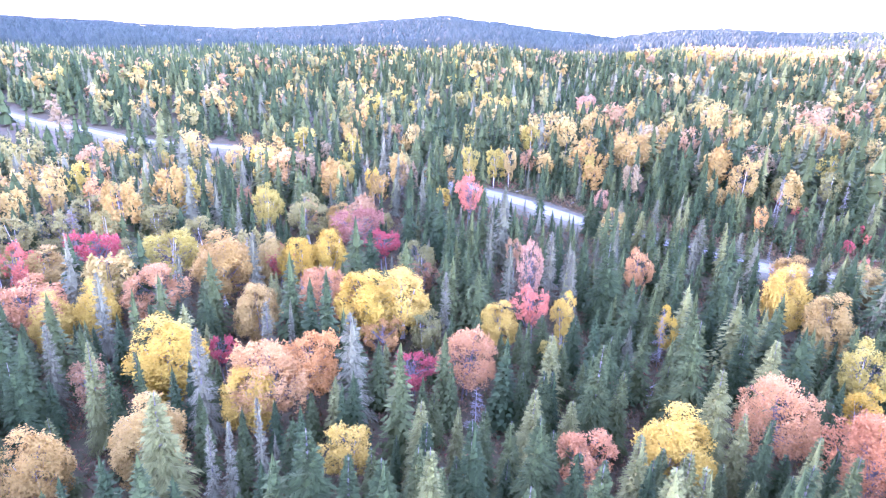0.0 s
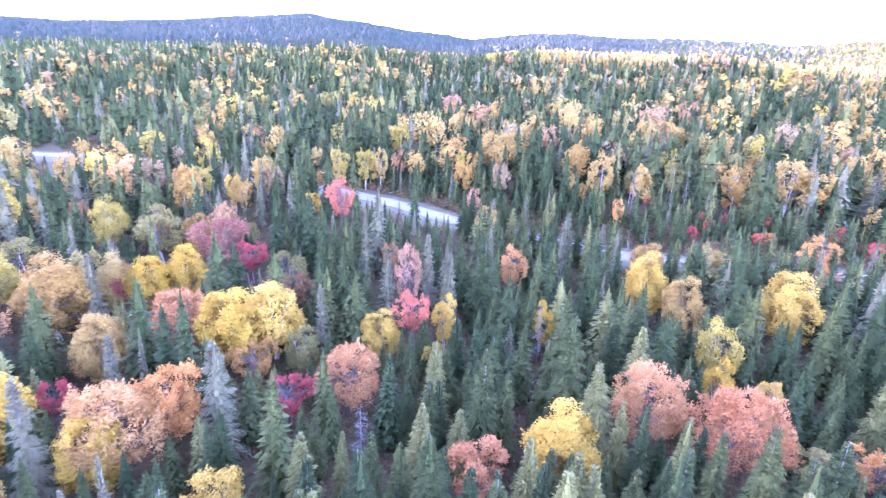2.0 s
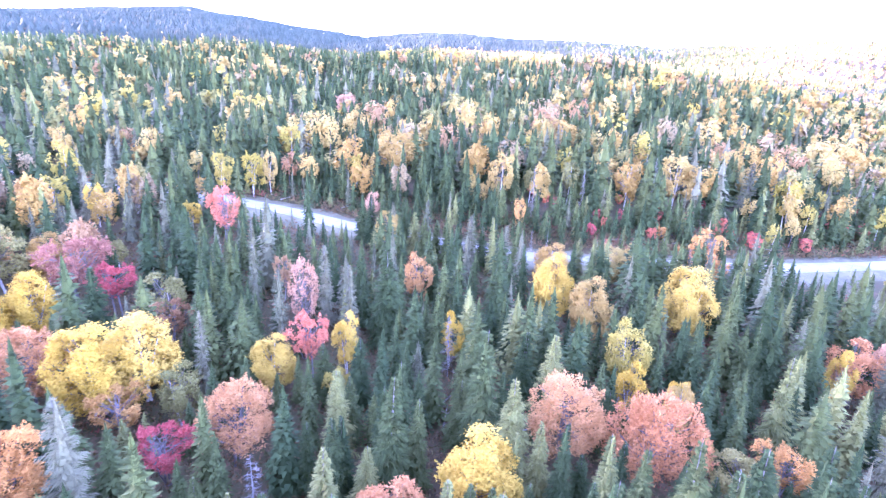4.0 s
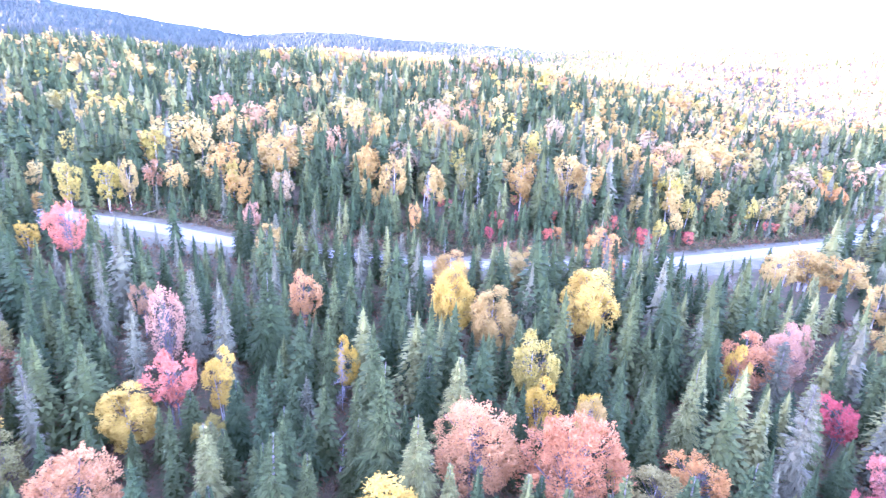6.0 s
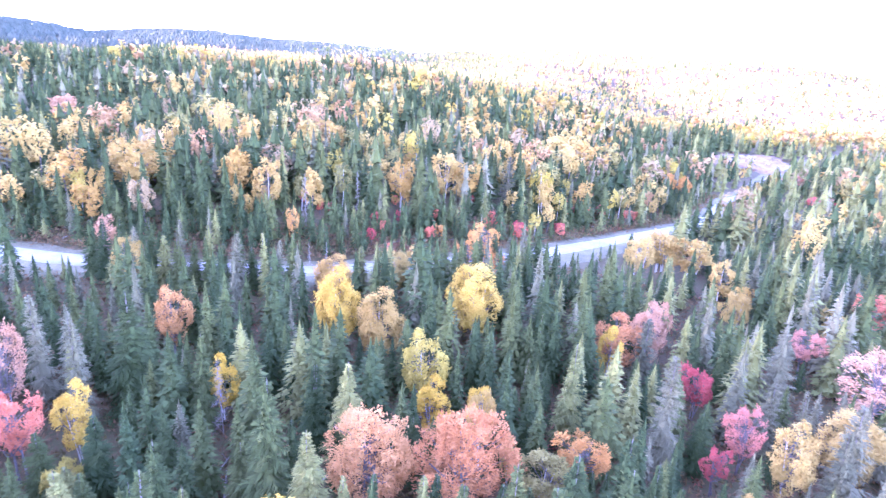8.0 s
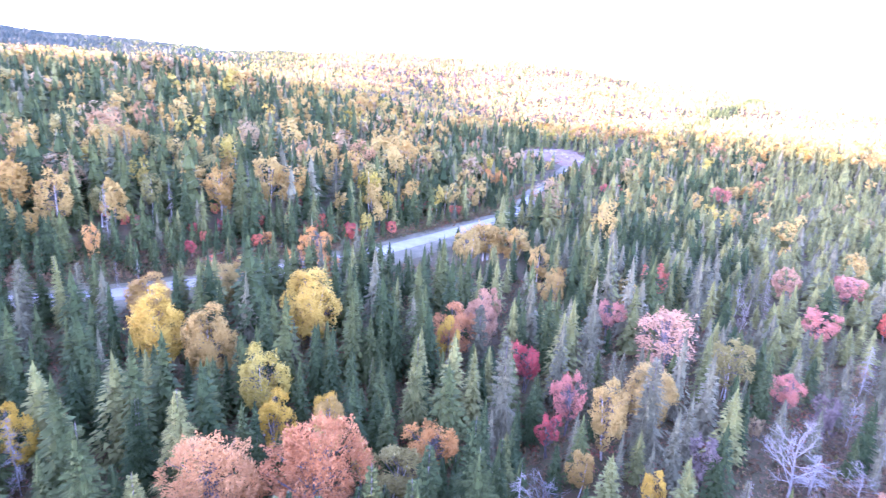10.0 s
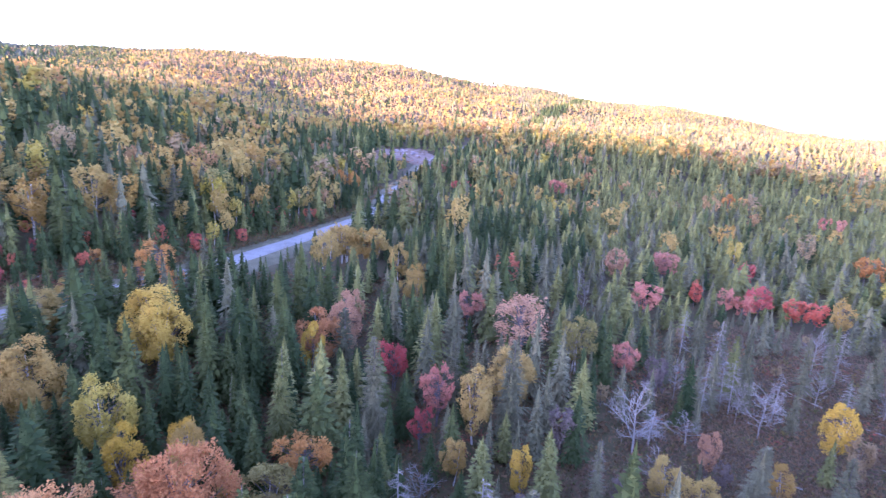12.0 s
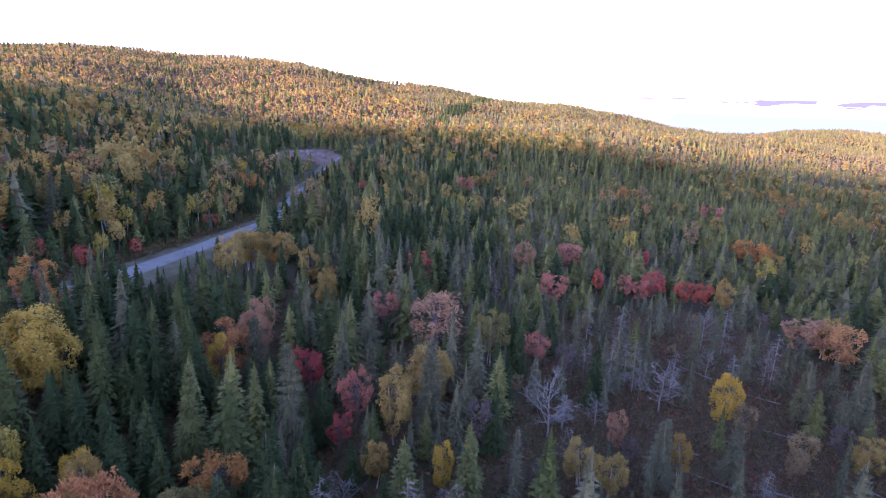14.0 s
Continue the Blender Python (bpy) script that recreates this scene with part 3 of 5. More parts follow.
BROAD_SOME = [broadleaf_quads(rng, 90, 11, 0.42, c, 5.7, s, 0.5, 0.04, 5, 0.36, 11) for c, s in (((2.6, 2.6, 3.3), 1), ((2.5, 2.9, 3.4), 3), ((2.4, 2.4, 3.5), 2))]
BROAD_MID = [broadleaf_quads(rng, 60, 8, 0.48, (2.6, 2.6, 3.2), 5.9, 1, 0.4, 0.0, 3, 0.4, 9) for k in range(4)]
BROAD_LOW = [broadleaf_quads(rng, 36, 5, 0.72, (2.5, 2.5, 3.1), 5.8, 1, 0.3, 0.0, 1, 0.45, 6) for k in range(4)]
BROAD_FAR = [broadleaf_quads(rng, 18, 3, 1.2, (2.4, 2.4, 3.0), 5.6, 1, 0.2, 0.0, 1, 0.5, 3) for k in range(4)]
SNAG_NEAR = [snag_quads(rng, n, r, s) for n, r, s in ((60, 1.9, -0.2), (56, 1.4, -0.5))] + [forked_quads(rng, 16)]


def tree_pattern(name, category, label, group, parts):
    """A tree with its parts, built once under an empty at its foot, to be copied."""
    foot = tagged(new(name), label, category, group)
    for pname, mesh, plabel in parts:
        part(pname, mesh, None, foot, plabel)
    return foot


HUE = {"yellow": "bright yellow", "gold": "golden yellow", "lime": "yellow-green", "olive": "olive-green turning yellow", "orange": "orange", "salmon": "salmon-pink",
       "rose": "pale dusty rose", "pink": "pink", "mauve": "greyish mauve", "crimson": "deep crimson", "scarlet": "bright red", "rust": "rusty brown", "peach": "soft peach-orange", "tan": "tan brown", "bare": "leafless greyish"}
BIRCHES = ("yellow", "gold", "lime", "olive")
patterns = {}


def broadleaf(hue, x, y, height, radius, turn=0.0):
    """A birch or maple in autumn colour, standing at x, y."""
    kind = "birch_tree" if hue in BIRCHES else "maple_tree"
    shape = int(abs(x * 7.3 + y * 3.1)) % 3
    thin = hue in ("rose", "rust") and shape == 0
    far = math.hypot(x - HUB[0], y - HUB[1]) > 88
    big = radius > 2.8 and math.hypot(x - HUB[0], y - HUB[1]) < 64
    remote = math.hypot(x - HUB[0], y - HUB[1]) > 150
    full = hue in ("yellow", "gold") and radius > 2.2 and not far
    fan = hue in ("crimson", "pink", "scarlet", "mauve", "rust", "orange") and not (far or thin or big)
    key = (hue, shape, far, big, remote, full)
    m = pose(x, y, float(ground_z(x, y)), 0, 0, (x * 37 + y * 91) % 360) @ Matrix.Diagonal((radius / 2.5, radius / 2.5, height / 9.2, 1))
    if key not in patterns:
        stem, limbs, twigs, leaves = (BROAD_SOME[shape] if remote else BROAD_HALF[shape] if far else BROAD_FULL[0] if full else BROAD_FAN[shape % 2] if fan else BROAD_PLUME[shape] if big and hue in ("salmon", "peach", "pink") else BROAD_BIG[shape] if big else BROAD_THIN[0] if thin else BROAD_NEAR[shape])
        bark = BIRCH_BARK if kind == "birch_tree" else BARK
        what = "birch" if kind == "birch_tree" else "maple"
        ob = tree_pattern(kind, "tree", f"{HUE[hue]} autumn {what} tree standing among dark spruces", f"{what} trees", [
            ("trunk", mesh_of("trunk", stem, bark), "pale bark" if kind == "birch_tree" else ""), ("twig_work", mesh_of("twig_work", twigs, BARK), "bare grey twigs"),
            *(("limb", mesh_of("limb", q, BARK), "") for q in limbs), ("crown", mesh_of("crown", leaves, LEAVES[hue]), "")])
        ob.matrix_basis = m
        patterns[key] = ob
        return ob
    twin = copy_thing(patterns[key], m)
    twin.matrix_basis = m
    return twin


NEEDLE_LABEL = {"green": "dark green spruce tree with a dense pointed crown", "light": "light yellowish-green fir tree with a pointed crown",
                "grey": "grey-green lichen-covered spruce with a thin ragged crown"}


def conifer(look_kind, x, y, height, radius=None, variant=None):
    """A spruce or fir at x, y; 'bare' is a dead one."""
    v = int(abs(x * 5.7 + y * 9.1)) if variant is None else variant
    wide = (radius / 1.75) if radius else height / 10
    tall = height / (8 if look_kind == "bare" else 10)
    if look_kind == "bare":
        v = 2 if radius and radius > 2.4 else v % 3
        wide = (radius / (1.9, 1.4, 3.0)[v]) if radius else height / 8
    else:
        v %= 2 if look_kind == "grey" else 4
    m = pose(x, y, float(ground_z(x, y)), 0, 0, (x * 53 + y * 29) % 360) @ Matrix.Diagonal((wide, wide, tall, 1))
    key = (look_kind, v, "conifer")
    if key not in patterns:
        if look_kind == "bare":
            stem, boughs = SNAG_NEAR[v]
            ob = tree_pattern("dead_tree", "dead tree", "bare silver-grey dead tree with drooping leafless branches", "dead trees", [
                ("trunk", mesh_of("trunk", stem, DEAD_WOOD), ""), *(("bough", mesh_of("bough", q, DEAD_WOOD), "") for q in boughs)])
        else:
            stem, fronds = (SPRUCE_THIN if look_kind == "grey" else SPRUCE_NEAR)[v]
            ob = tree_pattern("spruce_tree", "tree", NEEDLE_LABEL[look_kind], "spruce trees", [
                ("trunk", mesh_of("trunk", stem, BARK), ""), ("crown", mesh_of("crown", fronds, NEEDLES[look_kind]), "")])
        ob.matrix_basis = m
        patterns[key] = ob
        return ob
    twin = copy_thing(patterns[key], m)
    twin.matrix_basis = m
    return twin


TAKEN = []      # x, y, clear radius of trees set by hand


def set_broadleaf(hue, x, y, height, radius):
    radius = min(radius, 0.42 * height)
    TAKEN.append((x, y, radius * 0.95, height))
    broadleaf(hue, x, y, height, radius)


def set_conifer(kind, x, y, height, radius, variant=None):
    TAKEN.append((x, y, radius * 0.9, height))
    conifer(kind, x, y, height, radius, variant)


# ---- single trees that stand out ----
set_broadleaf("salmon", 24.8, 44.4, 9.5, 3.15)
set_broadleaf("salmon", 30.2, 39.8, 9.5, 3.5)
set_broadleaf("yellow", 15.3, 40.5, 8.0, 3.2)
set_broadleaf("salmon", 8.2, 38.6, 7.0, 2.6)
set_broadleaf("lime", 35.6, 51.9, 9.5, 2.3)
set_broadleaf("yellow", 34.1, 48.1, 7.0, 1.8)
set_broadleaf("yellow", 50.2, 60.2, 10.0, 3.4)
set_broadleaf("yellow", 34.9, 67.5, 10.0, 2.5)
set_broadleaf("gold", 37.5, 62.2, 9.0, 2.6)
set_broadleaf("peach", 18.8, 74.9, 8.5, 1.9)
set_broadleaf("yellow", 19.9, 62.4, 7.0, 1.5)
set_broadleaf("yellow", 8.2, 62.7, 8.0, 1.6)
set_broadleaf("yellow", 0.4, 61.7, 6.5, 2.3)
set_broadleaf("scarlet", 4.0, 62.8, 9.0, 2.5)
set_broadleaf("rose", 4.1, 70.8, 10.0, 1.6)
set_broadleaf("scarlet", -6.5, 97.7, 10.5, 2.6)
set_broadleaf("yellow", -12.0, 105.2, 5.0, 1.5)
set_broadleaf("lime", -34.4, 114.0, 7.0, 3.1)
set_broadleaf("gold", -24.7, 105.1, 7.0, 2.1)
set_broadleaf("orange", -17.4, 124.1, 4.0, 1.5)
set_broadleaf("rose", 17.6, 103.5, 5.5, 1.6)
set_broadleaf("gold", 18.6, 94.0, 6.0, 1.6)
set_broadleaf("mauve", -23.0, 82.5, 10.5, 4.3)
set_broadleaf("crimson", -18.2, 80.0, 7.5, 3.0)
set_broadleaf("yellow", -28.8, 72.2, 8.0, 2.6)
set_broadleaf("yellow", -25.1, 75.4, 8.4, 2.6)
set_broadleaf("crimson", -31.7, 72.6, 7.0, 2.3)
set_broadleaf("gold", -33.1, 72.6, 8.0, 2.4)
set_broadleaf("salmon", -22.3, 63.1, 8.5, 3.7)
set_broadleaf("yellow", -15.6, 60.0, 9.5, 3.6)
set_broadleaf("yellow", -11.9, 61.6, 9.5, 3.7)
set_broadleaf("orange", -12.8, 56.4, 6.0, 2.9)
set_broadleaf("olive", -7.9, 57.5, 7.0, 2.1)
set_broadleaf("salmon", -2.7, 51.8, 8.5, 2.9)
set_broadleaf("crimson", -8.2, 50.1, 6.0, 2.9)
set_broadleaf("orange", -17.7, 45.9, 9.0, 3.0)
set_broadleaf("olive", -32.5, 87.9, 9.0, 4.7)
set_broadleaf("lime", -41.0, 89.0, 9.0, 2.9)
set_broadleaf("gold", -27.7, 89.2, 7.0, 2.3)
set_broadleaf("olive", -12.0, 76.4, 7.0, 3.1)
set_broadleaf("rust", -10.6, 72.0, 6.0, 2.8)
set_broadleaf("gold", -27.9, 56.7, 8.0, 2.6)
set_broadleaf("olive", 36.1, 36.8, 5.5, 2.8)
set_broadleaf("orange", 40.2, 35.8, 6.5, 2.5)
set_broadleaf("gold", 35.3, 43.2, 8.0, 1.2)
set_broadleaf("lime", -8.4, 122.9, 9.0, 1.8)
set_broadleaf("gold", 0.5, 121.5, 9.0, 1.4)
set_broadleaf("salmon", -52.9, 52.7, 9.0, 4.2)
set_broadleaf("crimson", -56.5, 68.1, 9.0, 4.6)
set_broadleaf("salmon", -42.1, 58.7, 9.0, 3.8)
set_broadleaf("yellow", -50.4, 51.9, 7.4, 2.4)
set_broadleaf("yellow", -46.9, 54.7, 7.9, 2.4)
set_broadleaf("gold", -37.1, 66.5, 10.0, 4.8)
set_broadleaf("lime", -46.0, 69.0, 9.0, 4.6)
set_broadleaf("yellow", -32.0, 45.0, 9.0, 3.6)
set_broadleaf("gold", -29.2, 59.8, 7.0, 2.1)
set_broadleaf("olive", -46.4, 76.5, 8.0, 3.1)
set_broadleaf("lime", -43.9, 96.3, 7.0, 2.2)
set_broadleaf("olive", -70.1, 83.8, 8.4, 2.7)
set_broadleaf("olive", -66.9, 87.7, 8.9, 2.7)
set_broadleaf("olive", -55.4, 80.6, 8.0, 3.1)
set_broadleaf("gold", -26.9, 34.3, 8.0, 2.8)
set_broadleaf("gold", -32.6, 29.6, 8.0, 2.3)
set_broadleaf("yellow", -11.4, 36.8, 6.5, 2.1)
set_broadleaf("crimson", -28.4, 49.1, 6.0, 1.6)
set_broadleaf("peach", -20.5, 42.8, 9.5, 3.5)
set_broadleaf("scarlet", -62.1, 60.5, 9.0, 2.7)
set_broadleaf("olive", -71.6, 70.2, 8.5, 2.7)
set_broadleaf("olive", -68.0, 73.8, 8.0, 2.7)
set_broadleaf("orange", -107.2, 215.3, 9.0, 3.7)
set_broadleaf("gold", -39.7, 68.0, 8.0, 2.1)
set_broadleaf("rust", -38.1, 42.0, 6.0, 1.9)
set_broadleaf("olive", -52.3, 69.4, 7.0, 2.8)
set_broadleaf("gold", -60.9, 63.7, 7.0, 3.3)
set_broadleaf("salmon", 60.7, 45.5, 8.0, 3.0)
set_broadleaf("rose", 63.5, 43.8, 9.5, 2.1)
set_broadleaf("yellow", 57.2, 45.0, 8.0, 1.4)
set_broadleaf("crimson", 59.3, 35.5, 7.0, 2.1)
set_broadleaf("pink", 54.0, 28.6, 7.5, 1.9)
set_broadleaf("gold", 81.9, 41.5, 7.0, 2.0)
set_broadleaf("gold", 96.0, 60.8, 8.0, 2.5)
set_broadleaf("gold", 97.7, 56.6, 7.2, 2.5)
set_broadleaf("gold", 90.7, 62.3, 7.0, 2.0)
set_broadleaf("orange", 61.0, 73.3, 6.1, 2.0)
set_broadleaf("orange", 62.5, 69.5, 6.3, 2.0)
set_broadleaf("gold", 48.2, 75.3, 6.0, 2.4)
set_broadleaf("gold", 53.5, 76.4, 5.0, 2.1)
set_broadleaf("gold", 40.0, 77.1, 6.5, 3.1)
set_broadleaf("gold", 18.1, 91.7, 7.0, 1.9)
set_broadleaf("gold", 6.4, 165.3, 10.5, 3.4)
set_broadleaf("gold", 12.6, 165.6, 10.4, 3.4)
set_broadleaf("rose", 27.3, 216.5, 11.0, 5.2)
set_broadleaf("lime", -2.5, 121.6, 9.0, 2.2)
set_broadleaf("gold", 25.9, 121.8, 11.0, 4.5)
set_broadleaf("gold", 43.1, 105.8, 10.0, 2.6)
set_broadleaf("gold", 66.4, 98.8, 11.0, 2.7)
set_broadleaf("gold", 78.6, 99.8, 12.0, 3.2)
set_broadleaf("gold", 76.9, 145.0, 11.0, 4.6)
set_broadleaf("orange", 162.1, 95.6, 6.2, 2.3)
set_broadleaf("orange", 164.6, 92.3, 6.3, 2.3)
set_broadleaf("lime", 6.5, 57.9, 5.0, 1.3)
set_broadleaf("gold", 35.7, 39.8, 5.0, 0.9)
set_broadleaf("yellow", 37.8, 45.9, 6.2, 1.2)
set_broadleaf("orange", 42.3, 94.8, 6.0, 1.1)
set_broadleaf("rust", 2.0, 78.9, 7.0, 1.6)
set_broadleaf("crimson", 114.8, 86.5, 3.0, 1.2)
set_broadleaf("crimson", 83.2, 83.5, 3.2, 1.3)
set_broadleaf("scarlet", 80.0, 87.6, 3.5, 0.9)
set_broadleaf("crimson", 75.4, 91.4, 3.5, 0.9)
set_broadleaf("scarlet", 68.3, 91.2, 4.0, 0.8)
set_broadleaf("orange", 65.1, 85.4, 3.0, 1.1)
set_broadleaf("crimson", 62.2, 93.8, 3.0, 0.7)
set_broadleaf("crimson", 94.4, 82.2, 2.5, 1.1)
set_broadleaf("scarlet", 52.9, 83.4, 3.0, 0.7)
set_broadleaf("scarlet", 119.3, 80.9, 3.0, 1.1)
set_broadleaf("crimson", 134.8, 104.2, 3.0, 1.3)
set_broadleaf("rose", 72.9, 22.9, 9.5, 4.0)
set_broadleaf("gold", 60.4, 22.3, 7.0, 2.7)
set_broadleaf("scarlet", 103.2, 30.9, 6.5, 2.4)
set_broadleaf("pink", 79.1, 31.8, 7.0, 2.4)
set_broadleaf("gold", 84.5, 42.3, 7.0, 1.1)
set_broadleaf("rose", 67.9, 45.0, 8.0, 1.5)
set_broadleaf("crimson", 49.6, 28.9, 5.0, 1.4)
set_broadleaf("gold", 52.6, 24.3, 8.5, 2.0)
set_broadleaf("gold", 46.0, 24.4, 5.0, 1.2)
set_broadleaf("yellow", 45.5, 18.5, 6.0, 1.0)
set_broadleaf("olive", 73.1, 16.0, 8.0, 2.2)
set_broadleaf("pink", 72.5, 9.9, 6.0, 2.3)
set_broadleaf("pink", 101.5, 6.3, 6.0, 3.0)
set_broadleaf("pink", 125.7, 1.5, 6.5, 2.8)
set_broadleaf("rose", 118.1, 11.2, 7.0, 2.3)
set_broadleaf("scarlet", 110.7, -3.0, 5.0, 1.2)
set_broadleaf("pink", 110.3, -8.1, 4.8, 1.5)
set_broadleaf("pink", 108.3, -10.6, 4.9, 1.5)
set_broadleaf("crimson", 110.8, -13.1, 6.0, 2.9)
set_broadleaf("scarlet", 110.7, -19.0, 5.2, 1.9)
set_broadleaf("scarlet", 110.4, -22.4, 5.0, 1.9)
set_broadleaf("yellow", 63.4, -10.2, 7.6, 1.75)
set_broadleaf("gold", 49.5, 6.7, 4.9, 1.5)
set_broadleaf("gold", 48.2, 4.1, 4.9, 1.5)
set_broadleaf("pink", 218.2, 34.2, 8.0, 3.3)
set_broadleaf("crimson", 204.3, 70.0, 4.6, 2.1)
set_broadleaf("crimson", 205.6, 66.5, 4.8, 2.1)
set_broadleaf("pink", 230.7, 87.4, 4.9, 2.0)
set_broadleaf("pink", 232.5, 84.2, 4.7, 2.0)
set_broadleaf("gold", 97.0, 60.3, 7.5, 2.7)
set_broadleaf("gold", 98.9, 55.8, 7.0, 2.7)
set_broadleaf("gold", 88.1, 59.8, 8.0, 2.0)
set_broadleaf("gold", 93.0, 33.1, 6.0, 1.3)
set_broadleaf("rose", 55.6, 2.4, 5.0, 1.1)
set_broadleaf("gold", 91.4, 48.0, 7.0, 2.0)
set_broadleaf("gold", 106.4, -24.9, 7.0, 1.7)
set_broadleaf("crimson", 129.6, -14.9, 6.0, 1.7)
set_broadleaf("rose", 89.7, -30.9, 6.5, 3.1)
set_broadleaf("salmon", 84.6, -33.3, 8.0, 2.5)
set_broadleaf("gold", 90.4, -34.1, 7.0, 2.1)
set_broadleaf("orange", 151.2, -44.1, 7.7, 2.6)
set_broadleaf("orange", 149.0, -48.3, 7.9, 2.6)
set_broadleaf("gold", 145.2, -49.9, 6.0, 2.4)
set_broadleaf("gold", 58.0, -22.3, 5.0, 1.6)
set_broadleaf("gold", 52.7, -2.8, 5.0, 1.2)
set_broadleaf("pink", 204.4, -52.0, 6.8, 2.1)
set_broadleaf("pink", 201.2, -54.9, 7.0, 2.1)
set_broadleaf("orange", 229.9, -27.8, 7.7, 2.6)
set_broadleaf("orange", 227.2, -32.0, 6.9, 2.6)
set_broadleaf("gold", 229.3, 31.1, 6.9, 2.6)
set_broadleaf("gold", 230.7, 26.5, 7.1, 2.6)
set_broadleaf("gold", 227.3, 66.2, 7.0, 3.2)
set_broadleaf("gold", 230.1, 60.8, 7.4, 3.2)
set_broadleaf("orange", 167.9, 98.7, 7.0, 2.1)
set_broadleaf("orange", 170.3, 95.7, 6.2, 2.1)
set_broadleaf("orange", 66.1, 75.0, 7.0, 3.6)
set_broadleaf("gold", 206.0, -95.3, 7.6, 2.6)
set_broadleaf("gold", 204.5, -99.9, 7.6, 2.6)
set_broadleaf("gold", 200.8, -103.2, 7.5, 2.6)
set_broadleaf("gold", 268.3, -100.3, 8.6, 3.2)
set_broadleaf("gold", 265.4, -105.4, 8.4, 3.2)
set_broadleaf("gold", 264.1, -111.3, 8.3, 3.2)
set_broadleaf("gold", 276.2, -87.8, 7.4, 2.7)
set_broadleaf("gold", 273.9, -92.2, 7.7, 2.7)
set_broadleaf("gold", 273.0, -97.1, 6.8, 2.7)
set_broadleaf("gold", 306.2, -88.5, 7.0, 2.4)
set_broadleaf("gold", 305.2, -92.8, 7.3, 2.4)
set_broadleaf("gold", 303.3, -96.7, 7.9, 2.4)
set_broadleaf("gold", 87.9, 42.4, 6.0, 0.9)
set_broadleaf("scarlet", 81.1, 81.2, 3.5, 1.6)
set_broadleaf("scarlet", 92.2, 80.1, 3.0, 1.0)
set_conifer("grey", -13.2, 45.2, 12.0, 2.2)
set_conifer("light", 3.6, 41.4, 9.0, 2.2)
set_conifer("light", 7.0, 43.0, 7.0, 1.8)
set_conifer("light", 5.8, 51.3, 9.0, 1.9)
set_conifer("grey", -1.6, 76.4, 13.0, 1.3)
set_conifer("bare", -1.3, 45.0, 6.0, 1.2)
set_conifer("grey", 48.8, 33.4, 12.0, 2.1)
set_conifer("light", 43.7, 40.2, 11.5, 1.7)
set_conifer("light", 26.1, 50.3, 10.0, 2.2)
set_conifer("green", 24.5, 53.4, 9.0, 1.9)
set_conifer("green", 13.5, 68.5, 12.0, 3.0)
set_conifer("green", 17.9, 61.7, 10.0, 1.7)
set_conifer("green", 5.3, 59.4, 7.0, 1.6)
set_conifer("green", 8.6, 57.8, 8.0, 1.9)
set_conifer("green", 16.8, 49.7, 7.0, 1.8)
set_conifer("grey", 1.2, 67.6, 11.0, 1.5)
set_conifer("grey", 9.1, 67.5, 11.0, 1.8)
set_conifer("grey", 6.8, 72.5, 11.0, 1.9)
set_conifer("green", 51.1, 31.1, 6.5, 1.4)
set_conifer("grey", 66.9, 30.7, 10.0, 2.5)
set_conifer("bare", 18.9, 60.1, 8.0, 0.9)
set_conifer("light", 6.6, 56.4, 5.5, 1.4)
set_conifer("grey", 60.6, 42.6, 9.0, 2.2)
set_conifer("grey", 54.9, 21.0, 11.0, 2.3)
set_conifer("bare", 56.5, 9.0, 9.0, 4.1, 2)
set_conifer("bare", 66.0, -4.3, 8.0, 3.2, 2)
set_conifer("bare", 87.1, -15.2, 8.0, 2.8, 2)
set_conifer("grey", 51.6, -0.9, 7.0, 1.8)
set_conifer("bare", 51.8, 7.0, 5.0, 2.3, 2)
set_conifer("bare", 42.3, 26.2, 5.0, 2.3, 2)
set_conifer("grey", 59.2, 28.7, 8.0, 1.9)
set_conifer("bare", 48.5, 12.3, 6.0, 0.9)
set_conifer("grey", 69.7, 0.3, 8.0, 1.4)
set_conifer("bare", 70.1, -2.0, 7.0, 1.5)
set_conifer("grey", 84.0, -3.2, 8.0, 1.4)
set_conifer("bare", 96.1, 16.2, 8.0, 1.2)
set_conifer("grey", 103.9, 14.2, 8.0, 0.9)
set_conifer("bare", 87.2, 1.6, 7.0, 1.3)
set_conifer("grey", 76.1, -4.7, 8.0, 1.6)
set_conifer("grey", 83.9, -16.1, 7.0, 1.4)
set_conifer("bare", 72.7, -14.5, 6.0, 1.4)
set_conifer("grey", 75.3, 4.7, 8.0, 1.4)
set_conifer("grey", 82.3, -20.7, 8.0, 1.4)
set_conifer("bare", 76.6, -20.9, 8.0, 1.7)
set_conifer("grey", 68.9, -21.3, 8.0, 1.6)
set_conifer("grey", 69.7, -24.2, 8.0, 1.8)
set_conifer("grey", 70.8, -28.4, 8.0, 1.5)
set_conifer("bare", 50.8, -9.7, 4.0, 1.2)
set_conifer("grey", 51.1, -0.7, 7.0, 1.7)
set_conifer("grey", 47.0, 12.3, 7.0, 1.0)
set_conifer("grey", 53.3, -7.7, 7.0, 1.5)
set_conifer("bare", 76.9, -12.9, 6.0, 1.7)
set_conifer("grey", 74.2, -15.0, 6.0, 0.8)
set_conifer("bare", 81.6, -1.9, 8.0, 1.7)
set_conifer("grey", 77.2, -3.3, 8.0, 1.6)
set_conifer("grey", 106.8, 15.8, 9.0, 1.3)
set_conifer("grey", 92.8, 96.1, 12.0, 2.5)
set_conifer("green", 48.9, 48.4, 10.0, 1.2)
set_conifer("bare", 70.9, 4.0, 7.0, 1.5)
set_conifer("grey", 68.0, 2.0, 7.5, 1.3)
